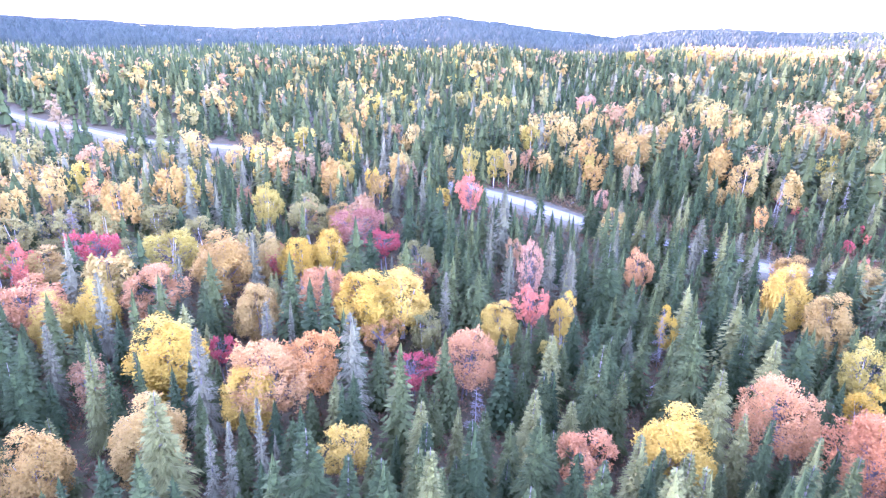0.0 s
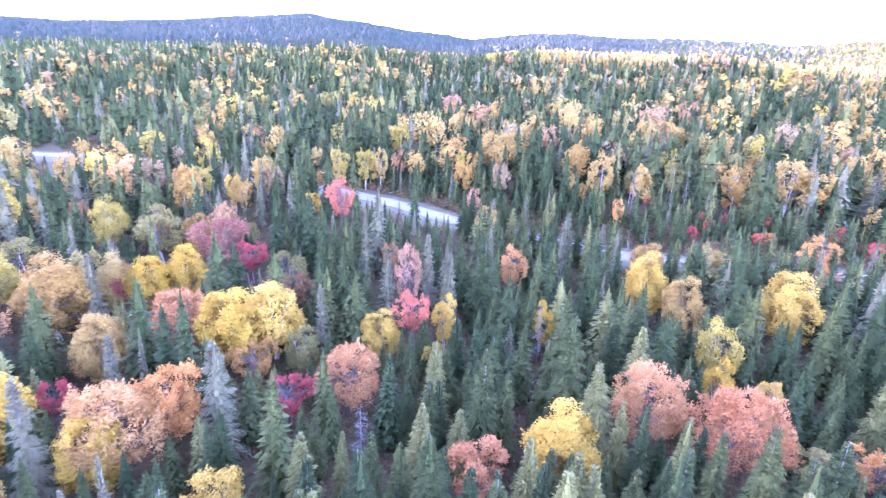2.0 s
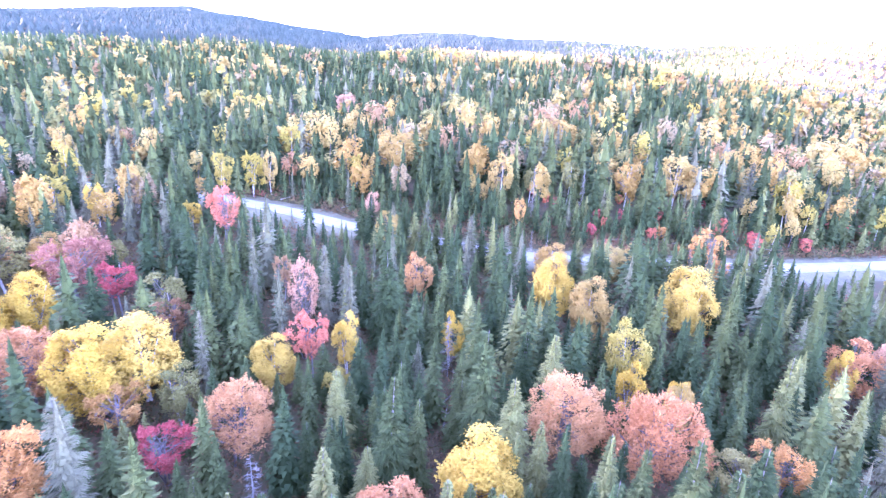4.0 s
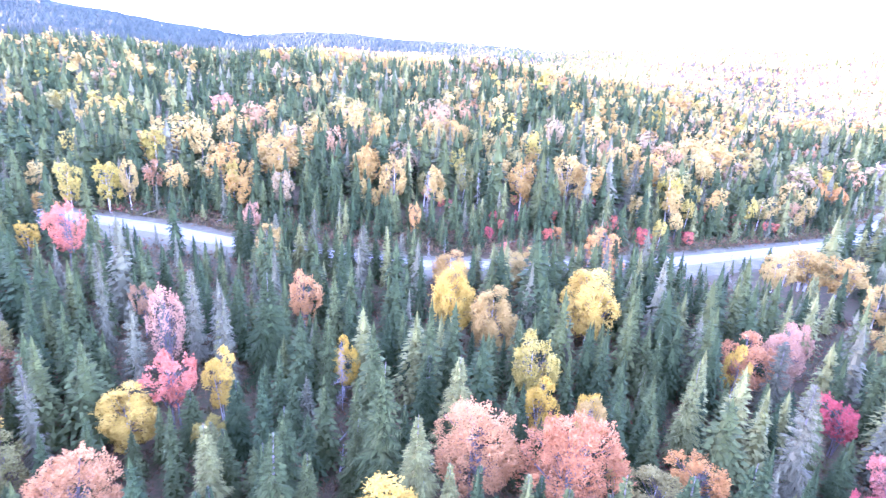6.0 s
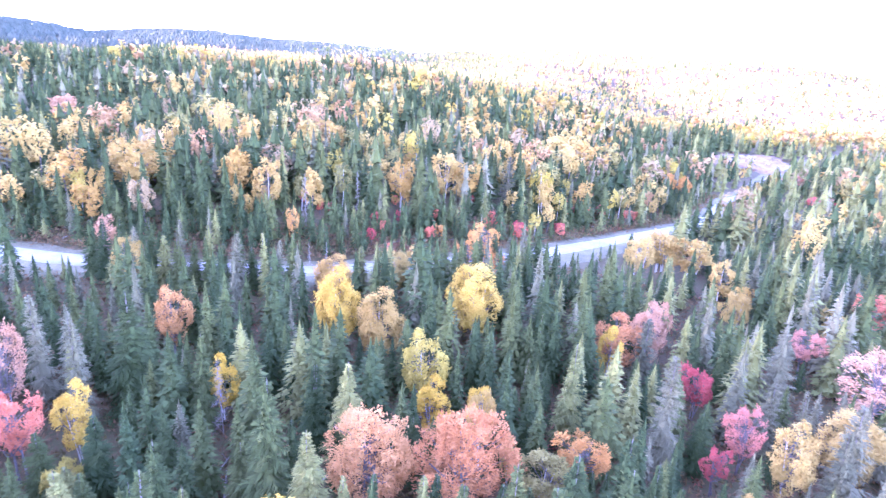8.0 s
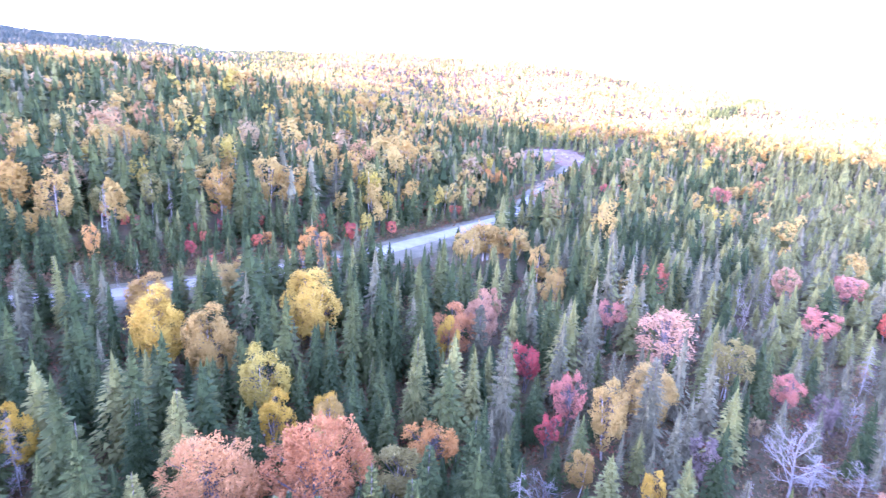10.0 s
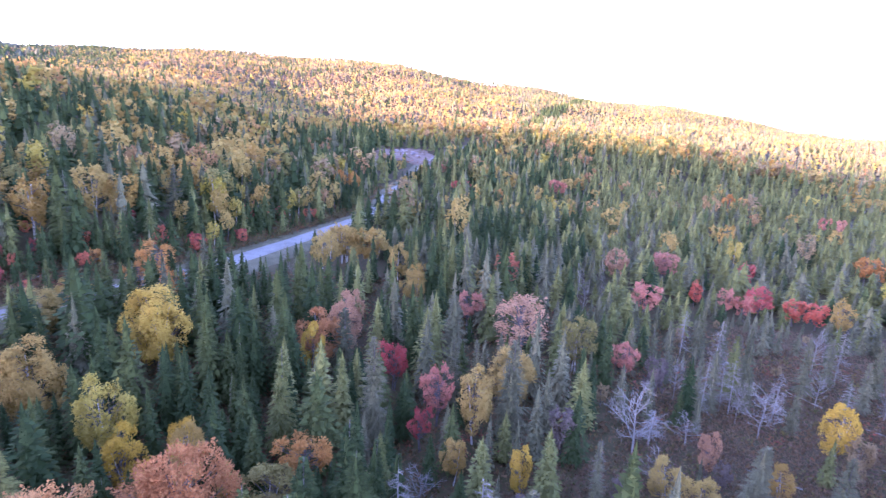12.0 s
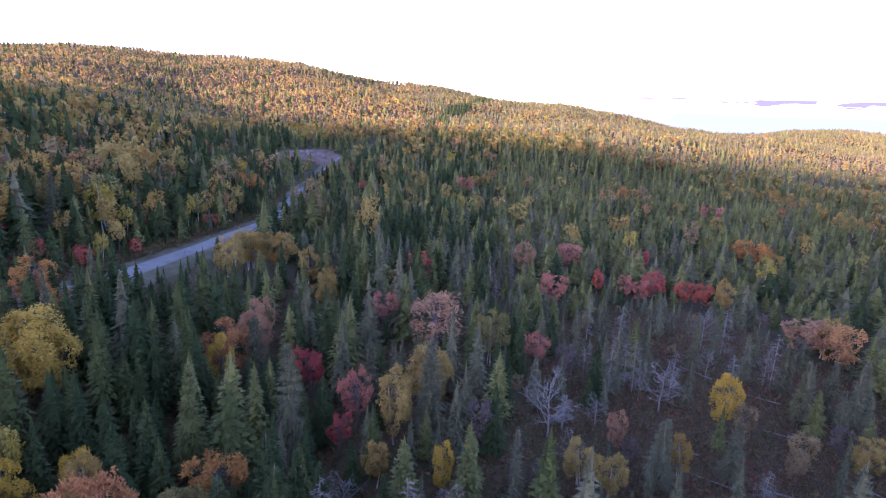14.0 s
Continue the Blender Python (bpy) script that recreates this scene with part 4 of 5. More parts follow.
set_conifer("bare", 70.9, -1.2, 7.0, 1.5)
set_conifer("grey", 72.0, -3.9, 6.0, 1.2)
set_conifer("bare", 69.4, -6.2, 7.0, 1.6)
set_conifer("grey", 68.7, -8.1, 6.0, 1.2)
set_conifer("grey", 77.7, -18.0, 7.0, 1.5)
set_conifer("bare", 76.4, -19.9, 7.0, 1.5)
set_conifer("grey", 75.4, -21.9, 7.0, 1.5)
set_conifer("bare", 58.9, 7.4, 4.0, 1.9)
set_conifer("bare", 60.4, 3.7, 4.5, 2.3, 2)
set_conifer("grey", 66.6, -24.2, 6.0, 1.4)
set_conifer("grey", 65.9, -26.7, 6.0, 1.1)
set_conifer("grey", 75.7, 9.3, 7.0, 1.2)
set_conifer("bare", 84.4, -17.2, 8.0, 1.6)
set_conifer("grey", 79.6, -12.0, 8.0, 1.5)
set_conifer("grey", 60.2, 26.0, 8.0, 1.3)
set_conifer("grey", 53.4, 21.1, 9.0, 1.7)


set_conifer("light", -24.4, 32.1, 11.0, 3.0)
set_conifer("light", -33.8, 37.6, 11.0, 1.6)
set_conifer("grey", -25.1, 39.6, 12.0, 2.0)
set_conifer("grey", -18.9, 32.2, 9.0, 1.0)
set_conifer("grey", -20.1, 31.7, 9.0, 0.9)
set_conifer("grey", -17.3, 34.1, 10.0, 0.9)
set_conifer("green", -38.6, 35.1, 10.0, 2.2)
set_conifer("green", -32.2, 37.7, 9.0, 1.2)
set_conifer("green", -32.7, 31.7, 8.0, 1.3)
set_conifer("grey", -41.0, 41.3, 10.0, 1.3)
set_conifer("green", -31.0, 39.8, 9.0, 1.2)
set_conifer("grey", -43.3, 51.4, 11.0, 1.4)
set_conifer("grey", -38.8, 59.4, 10.0, 1.5)
set_conifer("grey", -32.6, 66.2, 11.0, 1.8)
set_conifer("green", -18.4, 72.9, 10.0, 2.0)
set_conifer("grey", -23.5, 49.6, 10.0, 1.6)
set_broadleaf("yellow", -21.9, 41.4, 7.0, 2.5)
set_conifer("green", 11.5, 45.1, 9.0, 1.7)
set_conifer("green", 7.2, 52.9, 7.0, 1.5)
set_conifer("green", -5.1, 43.8, 6.0, 1.5)
set_conifer("light", -2.7, 40.4, 7.0, 1.1)
set_conifer("green", -7.4, 37.0, 6.0, 0.8)
set_conifer("grey", -6.3, 61.8, 10.0, 1.3)
set_conifer("green", 24.7, 53.3, 9.0, 1.7)
set_conifer("light", 18.0, 40.2, 8.0, 1.3)
set_conifer("bare", 85.8, 66.8, 5.5, 0.6)
set_conifer("bare", -56.3, 137.7, 9.0, 3.1)
set_conifer("bare", 40.8, 86.3, 4.5, 0.4)
set_conifer("bare", 43.5, 86.0, 4.0, 0.4)
set_conifer("bare", 75.7, 103.0, 10.0, 0.8)
set_conifer("bare", 78.8, 103.3, 9.0, 0.8)
set_conifer("bare", 57.8, 100.3, 9.0, 0.7)
set_conifer("bare", 46.5, 98.6, 10.0, 0.8)
set_conifer("bare", 132.2, 99.4, 9.0, 1.0)
set_conifer("bare", -56.6, 137.6, 9.0, 2.9)
set_conifer("bare", -65.5, 74.4, 9.0, 1.9)
set_conifer("bare", 102.4, 17.6, 9.0, 1.3)
set_conifer("bare", 106.6, 14.1, 9.0, 1.2)
set_conifer("bare", 67.3, 1.5, 8.0, 1.0)
set_conifer("bare", 67.6, -2.2, 7.0, 1.1)
set_conifer("grey", 86.6, -0.7, 8.0, 1.3)
set_conifer("grey", 81.3, -5.7, 8.0, 1.2)
set_conifer("light", 74.2, -2.6, 9.0, 1.4)
set_conifer("green", 66.6, 3.2, 8.0, 1.3)
set_conifer("grey", 77.6, 6.3, 8.0, 1.2)
set_conifer("grey", 82.3, -20.7, 8.0, 1.1)
set_conifer("grey", 75.3, -22.4, 8.0, 0.9)
set_conifer("light", 69.4, -21.2, 7.0, 1.3)
set_conifer("grey", 68.9, -26.8, 8.0, 1.3)
set_conifer("light", 59.7, -22.9, 6.0, 1.6)
set_conifer("light", 65.9, -21.2, 6.0, 1.3)


# young trees close beside the far end of the road, on its lower side
for k in range(22):
    ex = 166 + 3.4 * k
    ey = float(np.interp(ex, ROAD[:, 0], ROAD[:, 1])) - 4.3 - 0.5 * math.sin(k * 2.1)
    if k % 6 == 4:
        set_broadleaf("gold", ex, ey, 6.0, 1.7)
    else:
        set_conifer(("green", "light", "green")[k % 3], ex, ey, 6.4 + 1.3 * math.sin(k * 1.7), 1.5, k)


# a close row of young spruces between the road and the low ground
for k in range(35):
    ex = (14.8 + 1.05 * k) if k < 22 else 44.5 + 1.9 * (k - 22)
    ey = float(np.interp(ex, ROAD[:, 0], ROAD[:, 1])) - 4.9 - 1.3 * (k % 3)
    set_conifer(("green", "green", "light", "green", "grey")[k % 5], ex, ey, (7.9 if k < 22 else 6.3) + 1.3 * math.sin(k * 2.3), 1.6 + 0.25 * math.sin(k), k)


# ---- the forest between them ----
def scatter(rng, spacing, near, far, az0, az1):
    """Jittered places between two distances and two angles from the hub."""
    r = far
    n = int(2 * r / spacing)
    ix, iy = np.meshgrid(np.arange(n), np.arange(n))
    x = (ix.ravel() + 0.5 * (iy.ravel() % 2)) * spacing - r + rng.uniform(-0.42, 0.42, n * n) * spacing
    y = iy.ravel() * spacing - r + rng.uniform(-0.42, 0.42, n * n) * spacing
    x, y = 0.83 * x - 0.5578 * y, 0.5578 * x + 0.83 * y
    d, az = np.hypot(x, y), np.degrees(np.arctan2(x, y))
    keep = (d >= near) & (d < far) & (az >= az0) & (az < az1)
    return x[keep] + HUB[0], y[keep] + HUB[1], d[keep], az[keep]


def waves(x, y, s, k):
    """A soft field between about 0 and 1 for stands of one kind."""
    v = np.sin(x / s + k) * np.sin(y / s * 1.13 + 2 * k) + 0.6 * np.sin(x / s * 2.3 + y / s * 1.1 + 3 * k) + 0.4 * np.sin(y / s * 3.1 - x / s * 1.7 + k)
    return np.clip(0.5 + 0.32 * v, 0, 1)


def clear_of(x, y, margin):
    """True where no road, clearing or hand-set tree is."""
    off, hub_side = road_off(x, y)
    ok = off > margin
    ok &= np.hypot((x - CLEARING[0]) / 1.3, (y - CLEARING[1]) / 0.8) > CLEARING[2]
    for tx, ty, tr, th in TAKEN:
        ok &= (x - tx) ** 2 + (y - ty) ** 2 > (tr + 0.7) ** 2
    return ok, off, hub_side


def bog(x, y):
    """Openness of the wet ground on the far side from the road: 1 where hardly a tree stands."""
    a = 1.3 * np.exp(-(((x - 56) / 17) ** 2 + ((y + 10) / 15) ** 2)) + np.exp(-(((x - 80) / 22) ** 2 + ((y + 16) / 12) ** 2)) * 0.9
    a += 0.7 * np.exp(-(((x - 45) / 6) ** 2 + ((y - 12) / 7) ** 2)) + 0.75 * np.exp(-(((x - 20) / 7) ** 2 + ((y - 52) / 6) ** 2))
    return np.clip(a + 0.6 * np.exp(-(((x + 8) / 5) ** 2 + ((y - 40) / 6) ** 2)), 0, 1)


def kinds_at(rng, x, y, d, az, off=None, hub_side=None):
    """The kind of tree at each place: 0 spruce, 1 light fir, 2 grey spruce, 3 dead, 4 yellow, 5 gold, 6 olive, 7 pink, 8 rust, 9 young red maple."""
    u, st, st2 = rng.uniform(0, 1, len(x)), waves(x, y, 19, 1.0), waves(x, y, 31, 2.2)
    left = np.clip((-12 - az) / 12, 0, 1) * (d < 150)
    over = ((d > 95) & (az < 62)) | (d > 130)
    if hub_side is not None:
        over &= ~(hub_side & (d < 130) & (az > -20))
    leafy = np.where(over, 0.05 + np.interp(az, (-12, 15, 40), (0.15, 0.20, 0.34)) * st, np.where(d < 80, 0.0, 0.01))
    leafy = np.where((az > 62) & (d > 130) & (d < 330), 0.02 + 0.09 * st, leafy)
    leafy = np.where((az > 90) & (d < 420), leafy * 0.45, leafy)
    leafy = np.where((d > 330) & (az > 15), np.clip(0.50 + 0.44 * waves(x, y, 60, 0.6), 0, 0.9) * np.where(az > 80, 0.6, 1), leafy)
    leafy = np.where((d > 700) & (az < 44), np.interp(az, (24, 44), (0.012, 0.4)), leafy)
    leafy = np.maximum(leafy, left * (0.10 + 0.16 * st) * (d > 68))
    k = np.zeros(len(x), int)
    v = rng.uniform(0, 1, len(x))
    k[v < 0.10 + 0.14 * (az > 60) + 0.46 * ((az > 88) & (d > 80)) + 0.3 * ((az > 66) & (d > 170)) + 0.10 * ((az > 66) & (az < 88) & (d > 62) & (d < 170))] = 1
    k[(v > 0.86 - 0.14 * ((az > 75) & (d < 100)) - 0.07 * ((az > 62) & (d > 60) & (d < 180)))] = 2
    k[(v > 0.955 - 0.06 * ((az > 78) & (d < 90)))] = 3
    # spruces of the far hill take the needles darkened for shade
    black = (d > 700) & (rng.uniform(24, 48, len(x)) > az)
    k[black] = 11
    wet = (bog(x, y) > 0.1) & (x > 38) & (d < 125)
    k = np.where(wet, np.where(v < 0.1, 0, np.where(v < 0.2, 1, np.where(v < 0.56, 2, np.where(v < 0.8, 3, 10)))), k)
    hue = rng.uniform(0, 1, len(x)) * 0.7 + st2 * 0.3
    leaf_kind = np.where(hue < 0.08, 4, np.where(hue < 0.52, 5, np.where(hue < 0.68, 6, np.where(hue < 0.73, 7, 8))))
    w = rng.uniform(0, 1, len(x))
    mixed = np.where(w < 0.3, 5, np.where(w < 0.5, 6, np.where(w < 0.65, 4, np.where(w < 0.85, 7, 8))))
    leaf_kind = np.where(left > 0.2, mixed, leaf_kind)
    ridge_mix = np.where(w < 0.36, 5, np.where(w < 0.74, 8, np.where(w < 0.95, 6, np.where(w < 0.97, 7, 4))))
    leaf_kind = np.where((d > 420) & (st2 > 0.2), ridge_mix, leaf_kind)
    # more tan and grey trees here, imitating the ridge's sunlit, hazy tone
    leaf_kind = np.where((d > 420) & (az > 78), np.where(w < 0.22, 5, np.where(w < 0.6, 8, 6)), leaf_kind)
    out = np.where(u < leafy, leaf_kind, k)
    out = np.where((d > 420) & (az > 45) & (out < 2) & (w < np.where(az > 78, 0.6, 0.35)), 2, out)
    hardwood = ((d > 800) & (az >= 40)) * 0.35 * waves(x, y, 90, 0.3)
    out = np.where(v > 1 - hardwood, 10, out)
    if off is not None:
        out = np.where(hub_side & (off < 9) & (x > 60) & (out > 3), 0, out)
        young = ~hub_side & (off > 6) & (off < 26) & (x > 40) & (x < 150)
        out = np.where(young & (rng.uniform(0, 1, len(x)) < 0.2), 9, out)
    return out


def heights_at(rng, x, y, d, kinds, off, hub_side):
    h = rng.uniform(5.8, 12.8, len(x)) * np.where(kinds == 0, 1.0, np.where(kinds == 1, 0.92, np.where(kinds == 3, 0.85, 1.0)))
    h = h * (0.8 + 0.4 * waves(x, y, 12, 4.0)) * np.where((kinds > 3) & (kinds < 11) & (d > 105), 1.1, 1.0)
    az = np.degrees(np.arctan2(x - HUB[0], y - HUB[1]))
    h = h * np.where((d > 70) & (d < 300), 1 - np.where(kinds < 3, 0.36, 0.28) * np.clip((az - 76) / 14, 0, 1), 1.0)
    h = h * np.where((bog(x, y) > 0.1) & (x > 38) & (d < 125), np.where(kinds == 10, 0.5, 0.75), 1.0)
    # trees by the road sized so it shows or hides in the camera's view
    screened = ((x > -60) & (x < -8)) | ((x > 15.5) & (x < 35.5)) | ((x > 40) & (x < 72)) | ((x > 121) & (x < 147)) | (x > 206)
    rise = np.where(x < -60, 0.14, np.where(x > 147, 0.17, 0.27))     # slope of the camera's sight onto the road
    low = np.where(hub_side, np.where(screened, 20, np.where(np.abs(x - 5) < 12, 2.2, 1.3) + rise * off), 2.2 + 0.6 * off)
    h = np.minimum(h, np.where(rng.uniform(0, 1, len(x)) < np.where(hub_side, np.where(x < -60, 0.2, 0.08), 0.10), 20, low))
    hedge = np.where(screened & hub_side & (off < 18), np.minimum(h, 4.2 + 0.5 * off), 0)
    return np.maximum(sight_gaps(x, y, np.where(kinds == 9, np.minimum(h, 3.2), h)), hedge)


def sight_gaps(x, y, h):
    """Fill trees cut low, to fit the camera's sight of trees that stand out."""
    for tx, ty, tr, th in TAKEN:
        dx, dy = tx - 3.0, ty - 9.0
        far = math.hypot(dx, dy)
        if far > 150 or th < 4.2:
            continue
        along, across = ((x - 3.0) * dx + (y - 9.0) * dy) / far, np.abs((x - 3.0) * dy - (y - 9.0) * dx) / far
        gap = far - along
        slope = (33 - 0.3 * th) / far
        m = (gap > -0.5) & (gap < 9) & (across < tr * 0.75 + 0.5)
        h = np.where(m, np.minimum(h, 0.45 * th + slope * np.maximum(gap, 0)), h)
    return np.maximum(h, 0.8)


LEAF_HUES = {4: ("yellow", "lime"), 5: ("gold", "gold"), 6: ("olive", "lime"), 7: ("peach", "gold"), 8: ("rust", "tan"), 9: ("crimson", "scarlet"), 10: ("bare", "tan")}
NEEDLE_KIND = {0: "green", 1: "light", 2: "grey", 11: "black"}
rng = np.random.default_rng(23)

# nearest ones, each a thing of its own
x, y, d, az = scatter(rng, 2.85, 0, 66, -100, 128)
ok, off, hub_side = clear_of(x, y, 4.5)
ok &= rng.uniform(0, 1, len(x)) > 0.89 * bog(x, y)
x, y, d, az, off, hub_side = (v[ok] for v in (x, y, d, az, off, hub_side))
kind = kinds_at(rng, x, y, d, az, off, hub_side)
kind = np.where((kind == 2) & (az < 62) & (d < 60), 0, kind)
height = heights_at(rng, x, y, d, kind, off, hub_side)
order = np.argsort(np.hypot(x - 14, y - 24) + 30 * (az < -62))
single = np.zeros(len(x), bool)
single[order[:180]] = True
for i in np.flatnonzero(single):
    k = int(kind[i])
    if k <= 2:
        conifer(NEEDLE_KIND[k], x[i], y[i], height[i], height[i] * (0.165 + 0.06 * ((i * 7) % 10) / 10), i)
    elif k == 3:
        conifer("bare", x[i], y[i], height[i] * 0.9, height[i] * 0.19, i)
    else:
        broadleaf(LEAF_HUES[k][i % 2], x[i], y[i], height[i] * 0.85, height[i] * 0.28)


class Woods:
    """Gathers many trees into one mesh for each material."""

    def __init__(self):
        self.faces, self.tints = {}, {}

    def add(self, pieces, x, y, z, wide, tall, turn, tint):
        """pieces: (material, quads); one copy for each place."""
        c, s = np.cos(turn)[:, None, None], np.sin(turn)[:, None, None]
        for material, quads in pieces:
            q = np.asarray(quads, np.float32)[None]
            w = wide[:, None, None]
            out = np.stack([(q[..., 0] * c - q[..., 1] * s) * w + x[:, None, None], (q[..., 0] * s + q[..., 1] * c) * w + y[:, None, None],
                            q[..., 2] * tall[:, None, None] + z[:, None, None]], -1)
            self.faces.setdefault(material.name, []).append(out.reshape(-1, quads.shape[1], 3).astype(np.float32))
            self.tints.setdefault(material.name, []).append(np.repeat(tint, quads.shape[0]))

    def finish(self, name, label):
        top = tagged(new(name), label, "forest", kind="stuff")
        for mat, faces in self.faces.items():
            mesh = mesh_of(name + "_" + mat, np.concatenate(faces), bpy.data.materials[mat], np.concatenate(self.tints[mat]))
            ob = tagged(new("trees", mesh), kind="stuff")
            ob.parent = top
        return top


def grow(woods, rng, x, y, kind, height, conifers, broads, trunks, wide_by=1.0):
    plump = 1 + 0.38 * np.clip((np.degrees(np.arctan2(x - HUB[0], y - HUB[1])) - 76) / 14, 0, 1) * (np.hypot(x - HUB[0], y - HUB[1]) > 70) * (np.hypot(x - HUB[0], y - HUB[1]) < 230)
    plump = plump + 0.2 * np.clip((np.hypot(x - HUB[0], y - HUB[1]) - 95) / 20, 0, 1)
    broader = 1 - 0.14 * np.clip((np.hypot(x - HUB[0], y - HUB[1]) - 95) / 20, 0, 1)
    z, turn, tint = ground_z(x, y), rng.uniform(0, 6.28, len(x)), rng.uniform(0, 1, len(x))
    which = rng.integers(0, 12, len(x))
    for k in range(12):
        pats = conifers if k <= 3 or k == 11 else broads
        for v, pat in enumerate(pats):
            sel = (kind == k) & (which % len(pats) == v)
            if not sel.any():
                continue
            n = sel.sum()
            if k <= 3 or k == 11:
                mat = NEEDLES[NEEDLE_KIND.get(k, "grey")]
                if k == 3 and not trunks:
                    mat = NEEDLES["green"]
                pieces = [(mat, pat[1])] + ([(BARK if k < 3 else DEAD_WOOD, pat[0])] if trunks and len(pat[0]) else [])
                tall = height[sel] / 10
                wide = height[sel] / 10 * rng.uniform(0.82, 1.15, n) * (0.62 if k == 3 else 0.8 if k == 2 else 1.0) * wide_by * plump[sel]
                woods.add(pieces, x[sel], y[sel], z[sel], wide, tall, turn[sel], tint[sel])
            else:
                for half in (0, 1):
                    s2 = sel & ((which // 3) % 2 == half)
                    if not s2.any():
                        continue
                    m = s2.sum()
                    pieces = [(LEAVES[LEAF_HUES[k][half]], pat[-1])] + ([(BIRCH_BARK if k in (4, 6) else BARK, pat[0])] if trunks else [])
                    woods.add(pieces, x[s2], y[s2], z[s2], height[s2] / 9.5 * rng.uniform(0.72, 1.08, m) * broader[s2] * wide_by, height[s2] / 9.6, turn[s2], tint[s2])


woods = Woods()
rest = ~single
grow(woods, rng, x[rest], y[rest], kind[rest], height[rest], SPRUCE_MID, BROAD_HALF, True)
x, y, d, az = scatter(rng, 2.9, 66, 105, -72, 128)
ok, off, hub_side = clear_of(x, y, 4.0)
ok &= ~hub_side | (off > 5.0)
ok &= rng.uniform(0, 1, len(x)) < 0.8
ok &= rng.uniform(0, 1, len(x)) > 0.9 * bog(x, y)
x, y, d, az, off, hub_side = (v[ok] for v in (x, y, d, az, off, hub_side))
kind = kinds_at(rng, x, y, d, az, off, hub_side)
grow(woods, rng, x, y, kind, heights_at(rng, x, y, d, kind, off, hub_side), SPRUCE_HALF, BROAD_SOME, True)
x, y, d, az = scatter(rng, 3.0, 105, 160, -72, 128)
ok, off, hub_side = clear_of(x, y, 5.0)
ok &= rng.uniform(0, 1, len(x)) < 0.77
x, y, d, az, off, hub_side = (v[ok] for v in (x, y, d, az, off, hub_side))
kind = kinds_at(rng, x, y, d, az, off, hub_side)
grow(woods, rng, x, y, kind, heights_at(rng, x, y, d, kind, off, hub_side), SPRUCE_LOW, BROAD_MID, True, 1.15)
for spacing, near, far, a0, a1 in ((3.6, 0, 66, 128, 180), (3.6, 0, 66, -180, -100)):
    x, y, d, az = scatter(rng, spacing, near, far, a0, a1)
    ok, off, hub_side = clear_of(x, y, 5.0)
    x, y, d, az, off, hub_side = (v[ok] for v in (x, y, d, az, off, hub_side))
    kind = kinds_at(rng, x, y, d, az)
    grow(woods, rng, x, y, kind, heights_at(rng, x, y, d, kind, off, hub_side), SPRUCE_SOME, BROAD_LOW, False)
# young spruces on the bank above the road
x, y, d, az = scatter(rng, 2.3, 70, 190, -10, 70)
off, hub_side = road_off(x, y)
ok = ~hub_side & (off > 4.6) & (off < 17) & (rng.uniform(0, 1, len(x)) < 0.75)
x, y, off = x[ok], y[ok], off[ok]
grow(woods, rng, x, y, (rng.uniform(0, 1, len(x)) < 0.15).astype(int), rng.uniform(1.2, 2.4, len(x)) + 0.2 * off, SPRUCE_LOW, BROAD_MID, True, 1.3)
woods.finish("mixed_forest", "dense mixed autumn forest of spruces and golden birches")

middle = Woods()
for spacing, near, far, a0, a1 in ((4.9, 160, 420, -55, 74), (3.7, 160, 300, 74, 128), (4.9, 300, 420, 74, 128), (9, 66, 260, 128, 180), (9, 66, 260, -180, -72)):
    x, y, d, az = scatter(rng, spacing, near, far, a0, a1)
    ok, off, hub_side = clear_of(x, y, 5.5)
    x, y, d, az, off, hub_side = (v[ok] for v in (x, y, d, az, off, hub_side))
    kind = kinds_at(rng, x, y, d, az, off, hub_side)
    tall, close = heights_at(rng, x, y, d, kind, off, hub_side), (d < 225) & (az > -60) & (az < 128)
    grow(middle, rng, x[close], y[close], kind[close], tall[close], SPRUCE_SOME, BROAD_LOW, False, 1.25)
    grow(middle, rng, x[~close], y[~close], kind[~close], tall[~close], SPRUCE_FAR, BROAD_FAR, False, 1.3)
middle.finish("hillside_forest", "mixed spruce and golden birch forest covering the rising hillside")


def far_quads(rng, broad, n=10, size=2.1):
    """A crown a few faces small, for woods far off."""
    if broad:
        c = rng.normal(0, 1, (n, 3)) * (1.1, 1.1, 1.5) + (0, 0, 4.2)
        out = unit(rng.normal(0, 1, (n, 3)) + (0, 0, 0.3))
        side = unit(np.cross(out, rng.normal(0, 1, (n, 3))))
        return blades(c - out * size * 0.4, out, side, np.full(n, size), np.full(n, size), np.full(n, 0.2))
    a = rng.uniform(0, 6.28) + np.arange(10) * np.pi * 0.4
    o = np.stack([np.cos(a), np.sin(a), 0 * a], 1)
    s = np.stack([-np.sin(a), np.cos(a), 0 * a], 1)
    top = np.where(np.arange(10) < 5, 10.0, 6.6)[:, None] * (0, 0, 1.0)
    reach = np.where(np.arange(10) < 5, 1.0, 1.8)[:, None]
    foot = o * reach + top * 0.12
    return np.stack([top, foot - s * reach * 0.8, foot + s * reach * 0.8], 1)


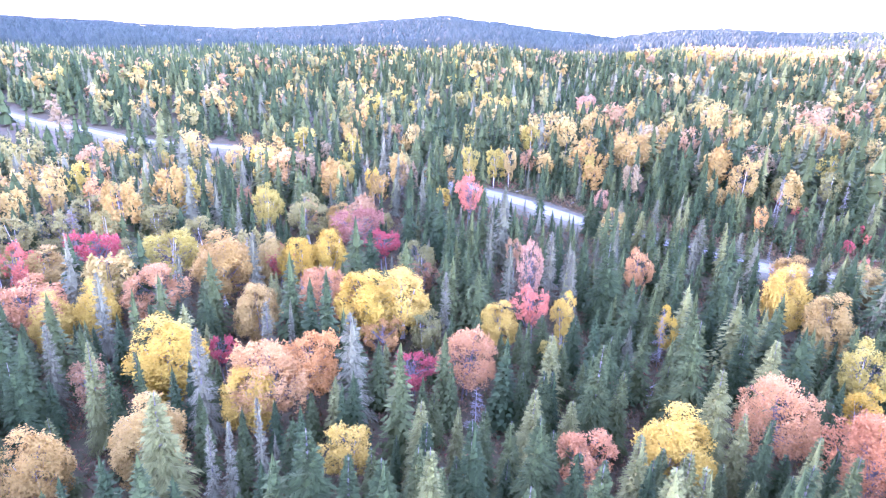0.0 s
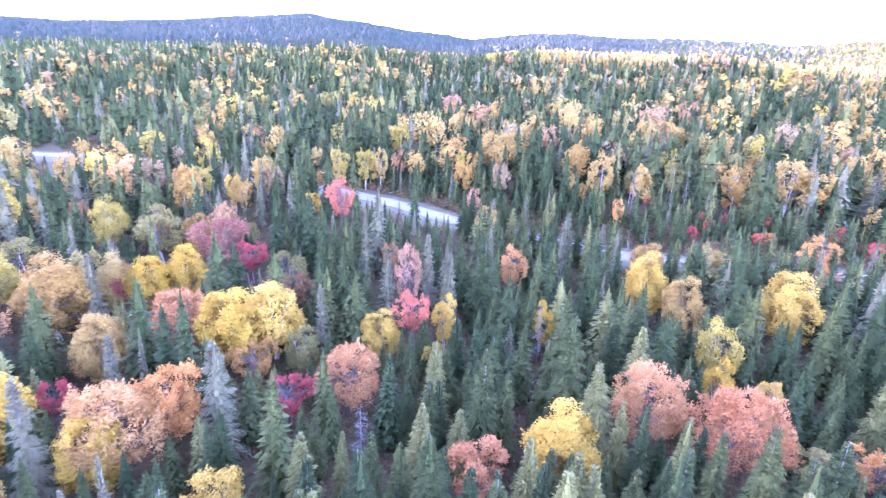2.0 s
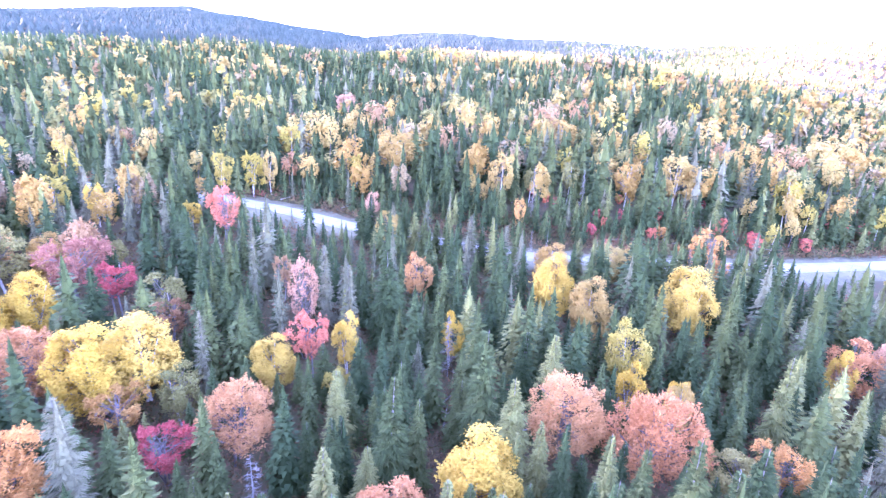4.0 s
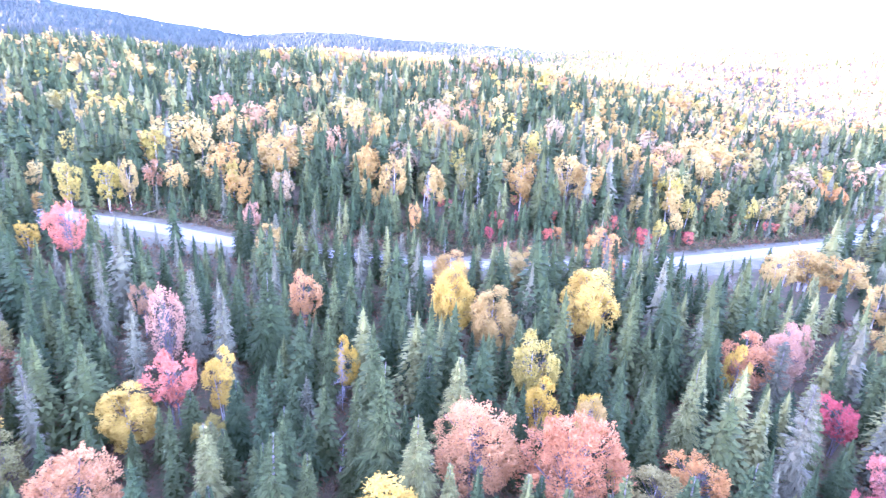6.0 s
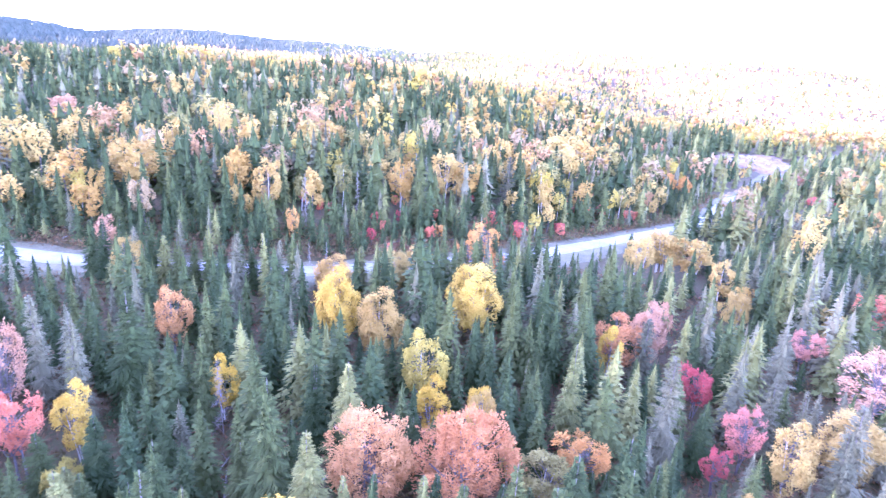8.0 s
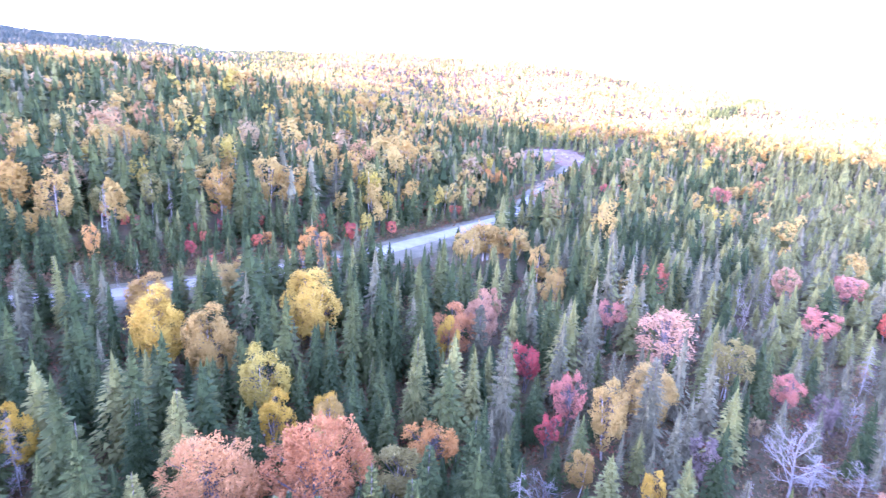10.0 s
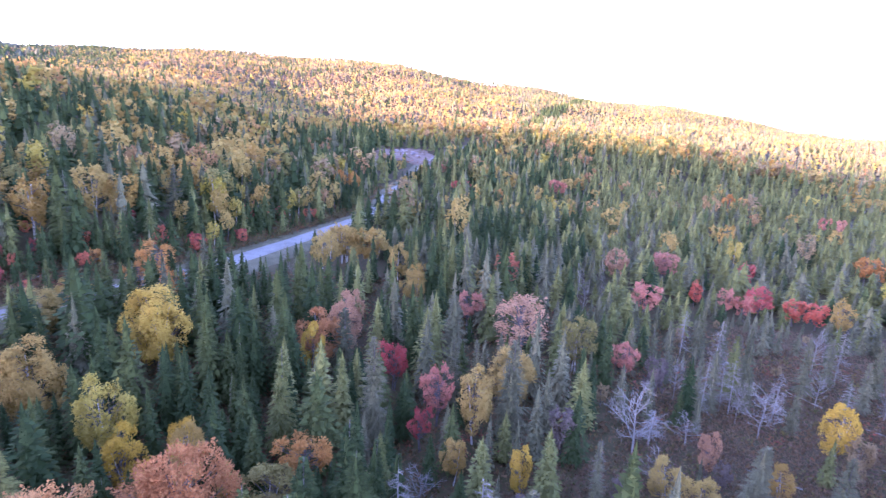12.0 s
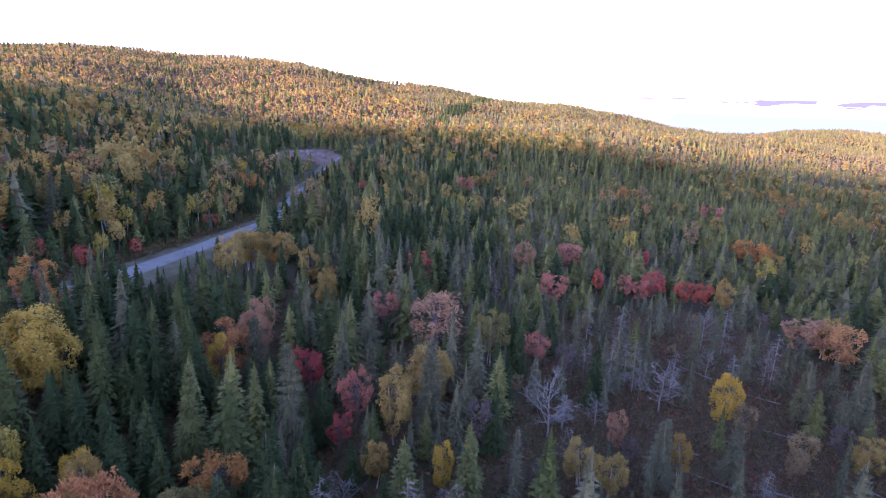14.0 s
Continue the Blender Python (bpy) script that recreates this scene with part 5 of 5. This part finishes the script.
FAR_SPRUCE = [(None, far_quads(rng, False)) for k in range(3)]
TINY_SPRUCE = [(None, q[:5] * (1.5, 1.5, 1.0)) for _, q in FAR_SPRUCE]
TINY_BROAD = [(None, far_quads(rng, True, 7, 2.2)) for k in range(4)]
FAR_BROAD = [(None, far_quads(rng, True)) for k in range(4)]
ridge = Woods()
for spacing, near, far, a0, a1, big, wide in ((6.4, 420, 900, -50, 126, 0.95, 1.15), (5.7, 900, 1560, 38, 126, 0.85, 1.0), (11.5, 900, 1700, -50, 38, 1.6, 2.6), (14, 1700, 2750, -50, 38, 2.0, 4.0)):
    x, y, d, az = scatter(rng, spacing, near, far, a0, a1)
    ok = np.hypot((x - CLEARING[0]) / 1.3, (y - CLEARING[1]) / 0.8) > CLEARING[2]
    ok &= d < 1.06 * np.interp(az, RIDGE_D_AZ, RIDGE_D)
    x, y, d, az = (v[ok] for v in (x, y, d, az))
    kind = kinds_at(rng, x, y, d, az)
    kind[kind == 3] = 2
    # dark spruces only, standing in for a shadowed gully; ground not lowered
    spruce_strip = (x > 300) & (x < 1050) & (np.abs(y - (99 - 0.02 * (x - 300) + 8 * np.sin(x / 90))) < 9 + 5 * np.sin(x / 37))
    kind[spruce_strip] = 0
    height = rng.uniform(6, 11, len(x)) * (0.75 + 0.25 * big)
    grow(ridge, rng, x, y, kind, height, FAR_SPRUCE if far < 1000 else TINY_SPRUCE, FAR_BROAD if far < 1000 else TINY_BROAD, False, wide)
ridge.finish("ridge_forest", "distant autumn forest on the hills and ridges")

# ---- low growth: red and brown shrubs on the open ground and along the road ----
def low_growth(name, x, y, per, size, material, label, tall=0.5, slim=0.5):
    n = len(x)
    z = ground_z(x, y)
    c = np.repeat(np.stack([x, y, z + 0.15], 1), per, 0) + rng.normal(0, 1, (n * per, 3)) * (0.35, 0.35, tall * 0.4) + (0, 0, tall * 0.4)
    out = unit(rng.normal(0, 1, c.shape) + (0, 0, 1.0))
    side = unit(np.cross(out, rng.normal(0, 1, c.shape)))
    ln = size * rng.uniform(0.5, 1.4, len(c))
    tint = np.repeat(np.clip(waves(x, y, 6, 1.7) * 0.6 + rng.uniform(0, 0.4, n), 0, 1), per)
    tagged(new(name, mesh_of(name, blades(c, out, side, ln, ln * slim, ln * 0.1), material, tint)), label, "undergrowth", kind="stuff")


x, y, d, az = scatter(rng, 1.15, 0, 95, -62, 126)
off, hub_side = road_off(x, y)
ok = off > 4.2
low_growth("undergrowth", x[ok], y[ok], 12, 0.42, SHRUB, "low red, brown and green shrubs on the forest floor")
x, y, d, az = scatter(rng, 0.9, 70, 200, -30, 72)
off, hub_side = road_off(x, y)
ok = (off > 3.2) & (off < 15) & ~hub_side
low_growth("roadside_shrubs", x[ok], y[ok], 10, 0.5, SHRUB, "reddish and tan shrubs on the bank above the gravel road", 0.7)

# the boggy ground: a closer mat of brown heath
x, y, d, az = scatter(rng, 0.62, 30, 120, 70, 128)
ok = (bog(x, y) > 0.22) & (rng.uniform(0, 1, len(x)) < 0.85)
low_growth("bog_heath", x[ok], y[ok], 18, 0.30, HEATH, "brown and maroon heath shrubs covering the open bog", 0.5, 0.22)
x, y, d, az = scatter(rng, 2.2, 230, 320, 50, 80)
ok = np.hypot((x - CLEARING[0]) / 1.3, (y - CLEARING[1]) / 0.85) < CLEARING[2] * 1.1
ok &= rng.uniform(0, 1, len(x)) < 0.25
low_growth("clearing_shrubs", x[ok], y[ok], 7, 0.7, SHRUB, "sparse tan and green shrubs on the bare earth", 0.8)


# ---- fallen logs and stones ----
def log(x, y, length, turn, radius=0.11):
    """A grey fallen trunk with a few broken stubs, lying on the ground."""
    c, s = math.cos(radians(turn)), math.sin(radians(turn))
    ends = [(x - c * length / 2, y - s * length / 2), (x, y), (x + c * length / 2, y + s * length / 2)]
    pts = [(px, py, float(ground_z(px, py)) + 0.30 + lift) for (px, py), lift in zip(ends, (0.0, 0.05, 0.12))]
    ob = tagged(new("fallen_log", mesh_of("fallen_log", tube(pts, (radius, radius * 0.85, radius * 0.5), 7), DEAD_WOOD)),
                "bare grey fallen log lying on the ground", "log", "fallen logs")
    for k in range(4):
        f = -0.35 + 0.22 * k
        p = np.array([x + c * length * f, y + s * length * f, float(ground_z(x + c * length * f, y + s * length * f)) + 0.32])
        q = p + np.array([-s * (0.5 if k % 2 else -0.5), c * (0.5 if k % 2 else -0.5), 0.35 + 0.1 * k])
        part("stub", tube([p, q], (0.035, 0.012), 4), DEAD_WOOD, ob)


def stone(x, y, size, k):
    """A rough boulder, half sunk into the bare earth."""
    bm = bmesh.new()
    bmesh.ops.create_icosphere(bm, subdivisions=2, radius=size)
    for v in bm.verts:
        v.co *= 1 + 0.35 * noise.noise(v.co * (1.3 / size) + Vector((k * 3.7, 0, 0)))
        v.co.z *= 0.65
    me = bpy.data.meshes.new("boulder")
    bm.to_mesh(me)
    bm.free()
    me.materials.append(STONE)
    ob = tagged(new("boulder", me), "rough pale boulder half sunk in the bare earth", "rock", "boulders")
    ob.location = (x, y, float(ground_z(x, y)) + 0.35 + size * 0.2)


for k in range(16):
    at = int(np.argmin(np.abs(ROAD[:, 0] - (-5 + 9 * k))))
    log(ROAD[at, 0] + rng.uniform(-2, 2), ROAD[at, 1] + rng.uniform(6.5, 10.5), rng.uniform(3, 6.5), rng.uniform(-40, 40), rng.uniform(0.07, 0.13))
for k in range(12):
    log(rng.uniform(44, 84), rng.uniform(-26, 6), rng.uniform(3, 6), rng.uniform(0, 180), rng.uniform(0.06, 0.11))
for k in range(7):
    log(rng.uniform(14, 26), rng.uniform(46, 57), rng.uniform(2.5, 5), rng.uniform(0, 180), rng.uniform(0.06, 0.1))
for k in range(18):
    a, r = rng.uniform(0, 6.28), CLEARING[2] * rng.uniform(0.1, 0.85)
    stone(CLEARING[0] + 1.2 * r * math.cos(a), CLEARING[1] + 0.7 * r * math.sin(a), rng.uniform(0.5, 1.3), k)
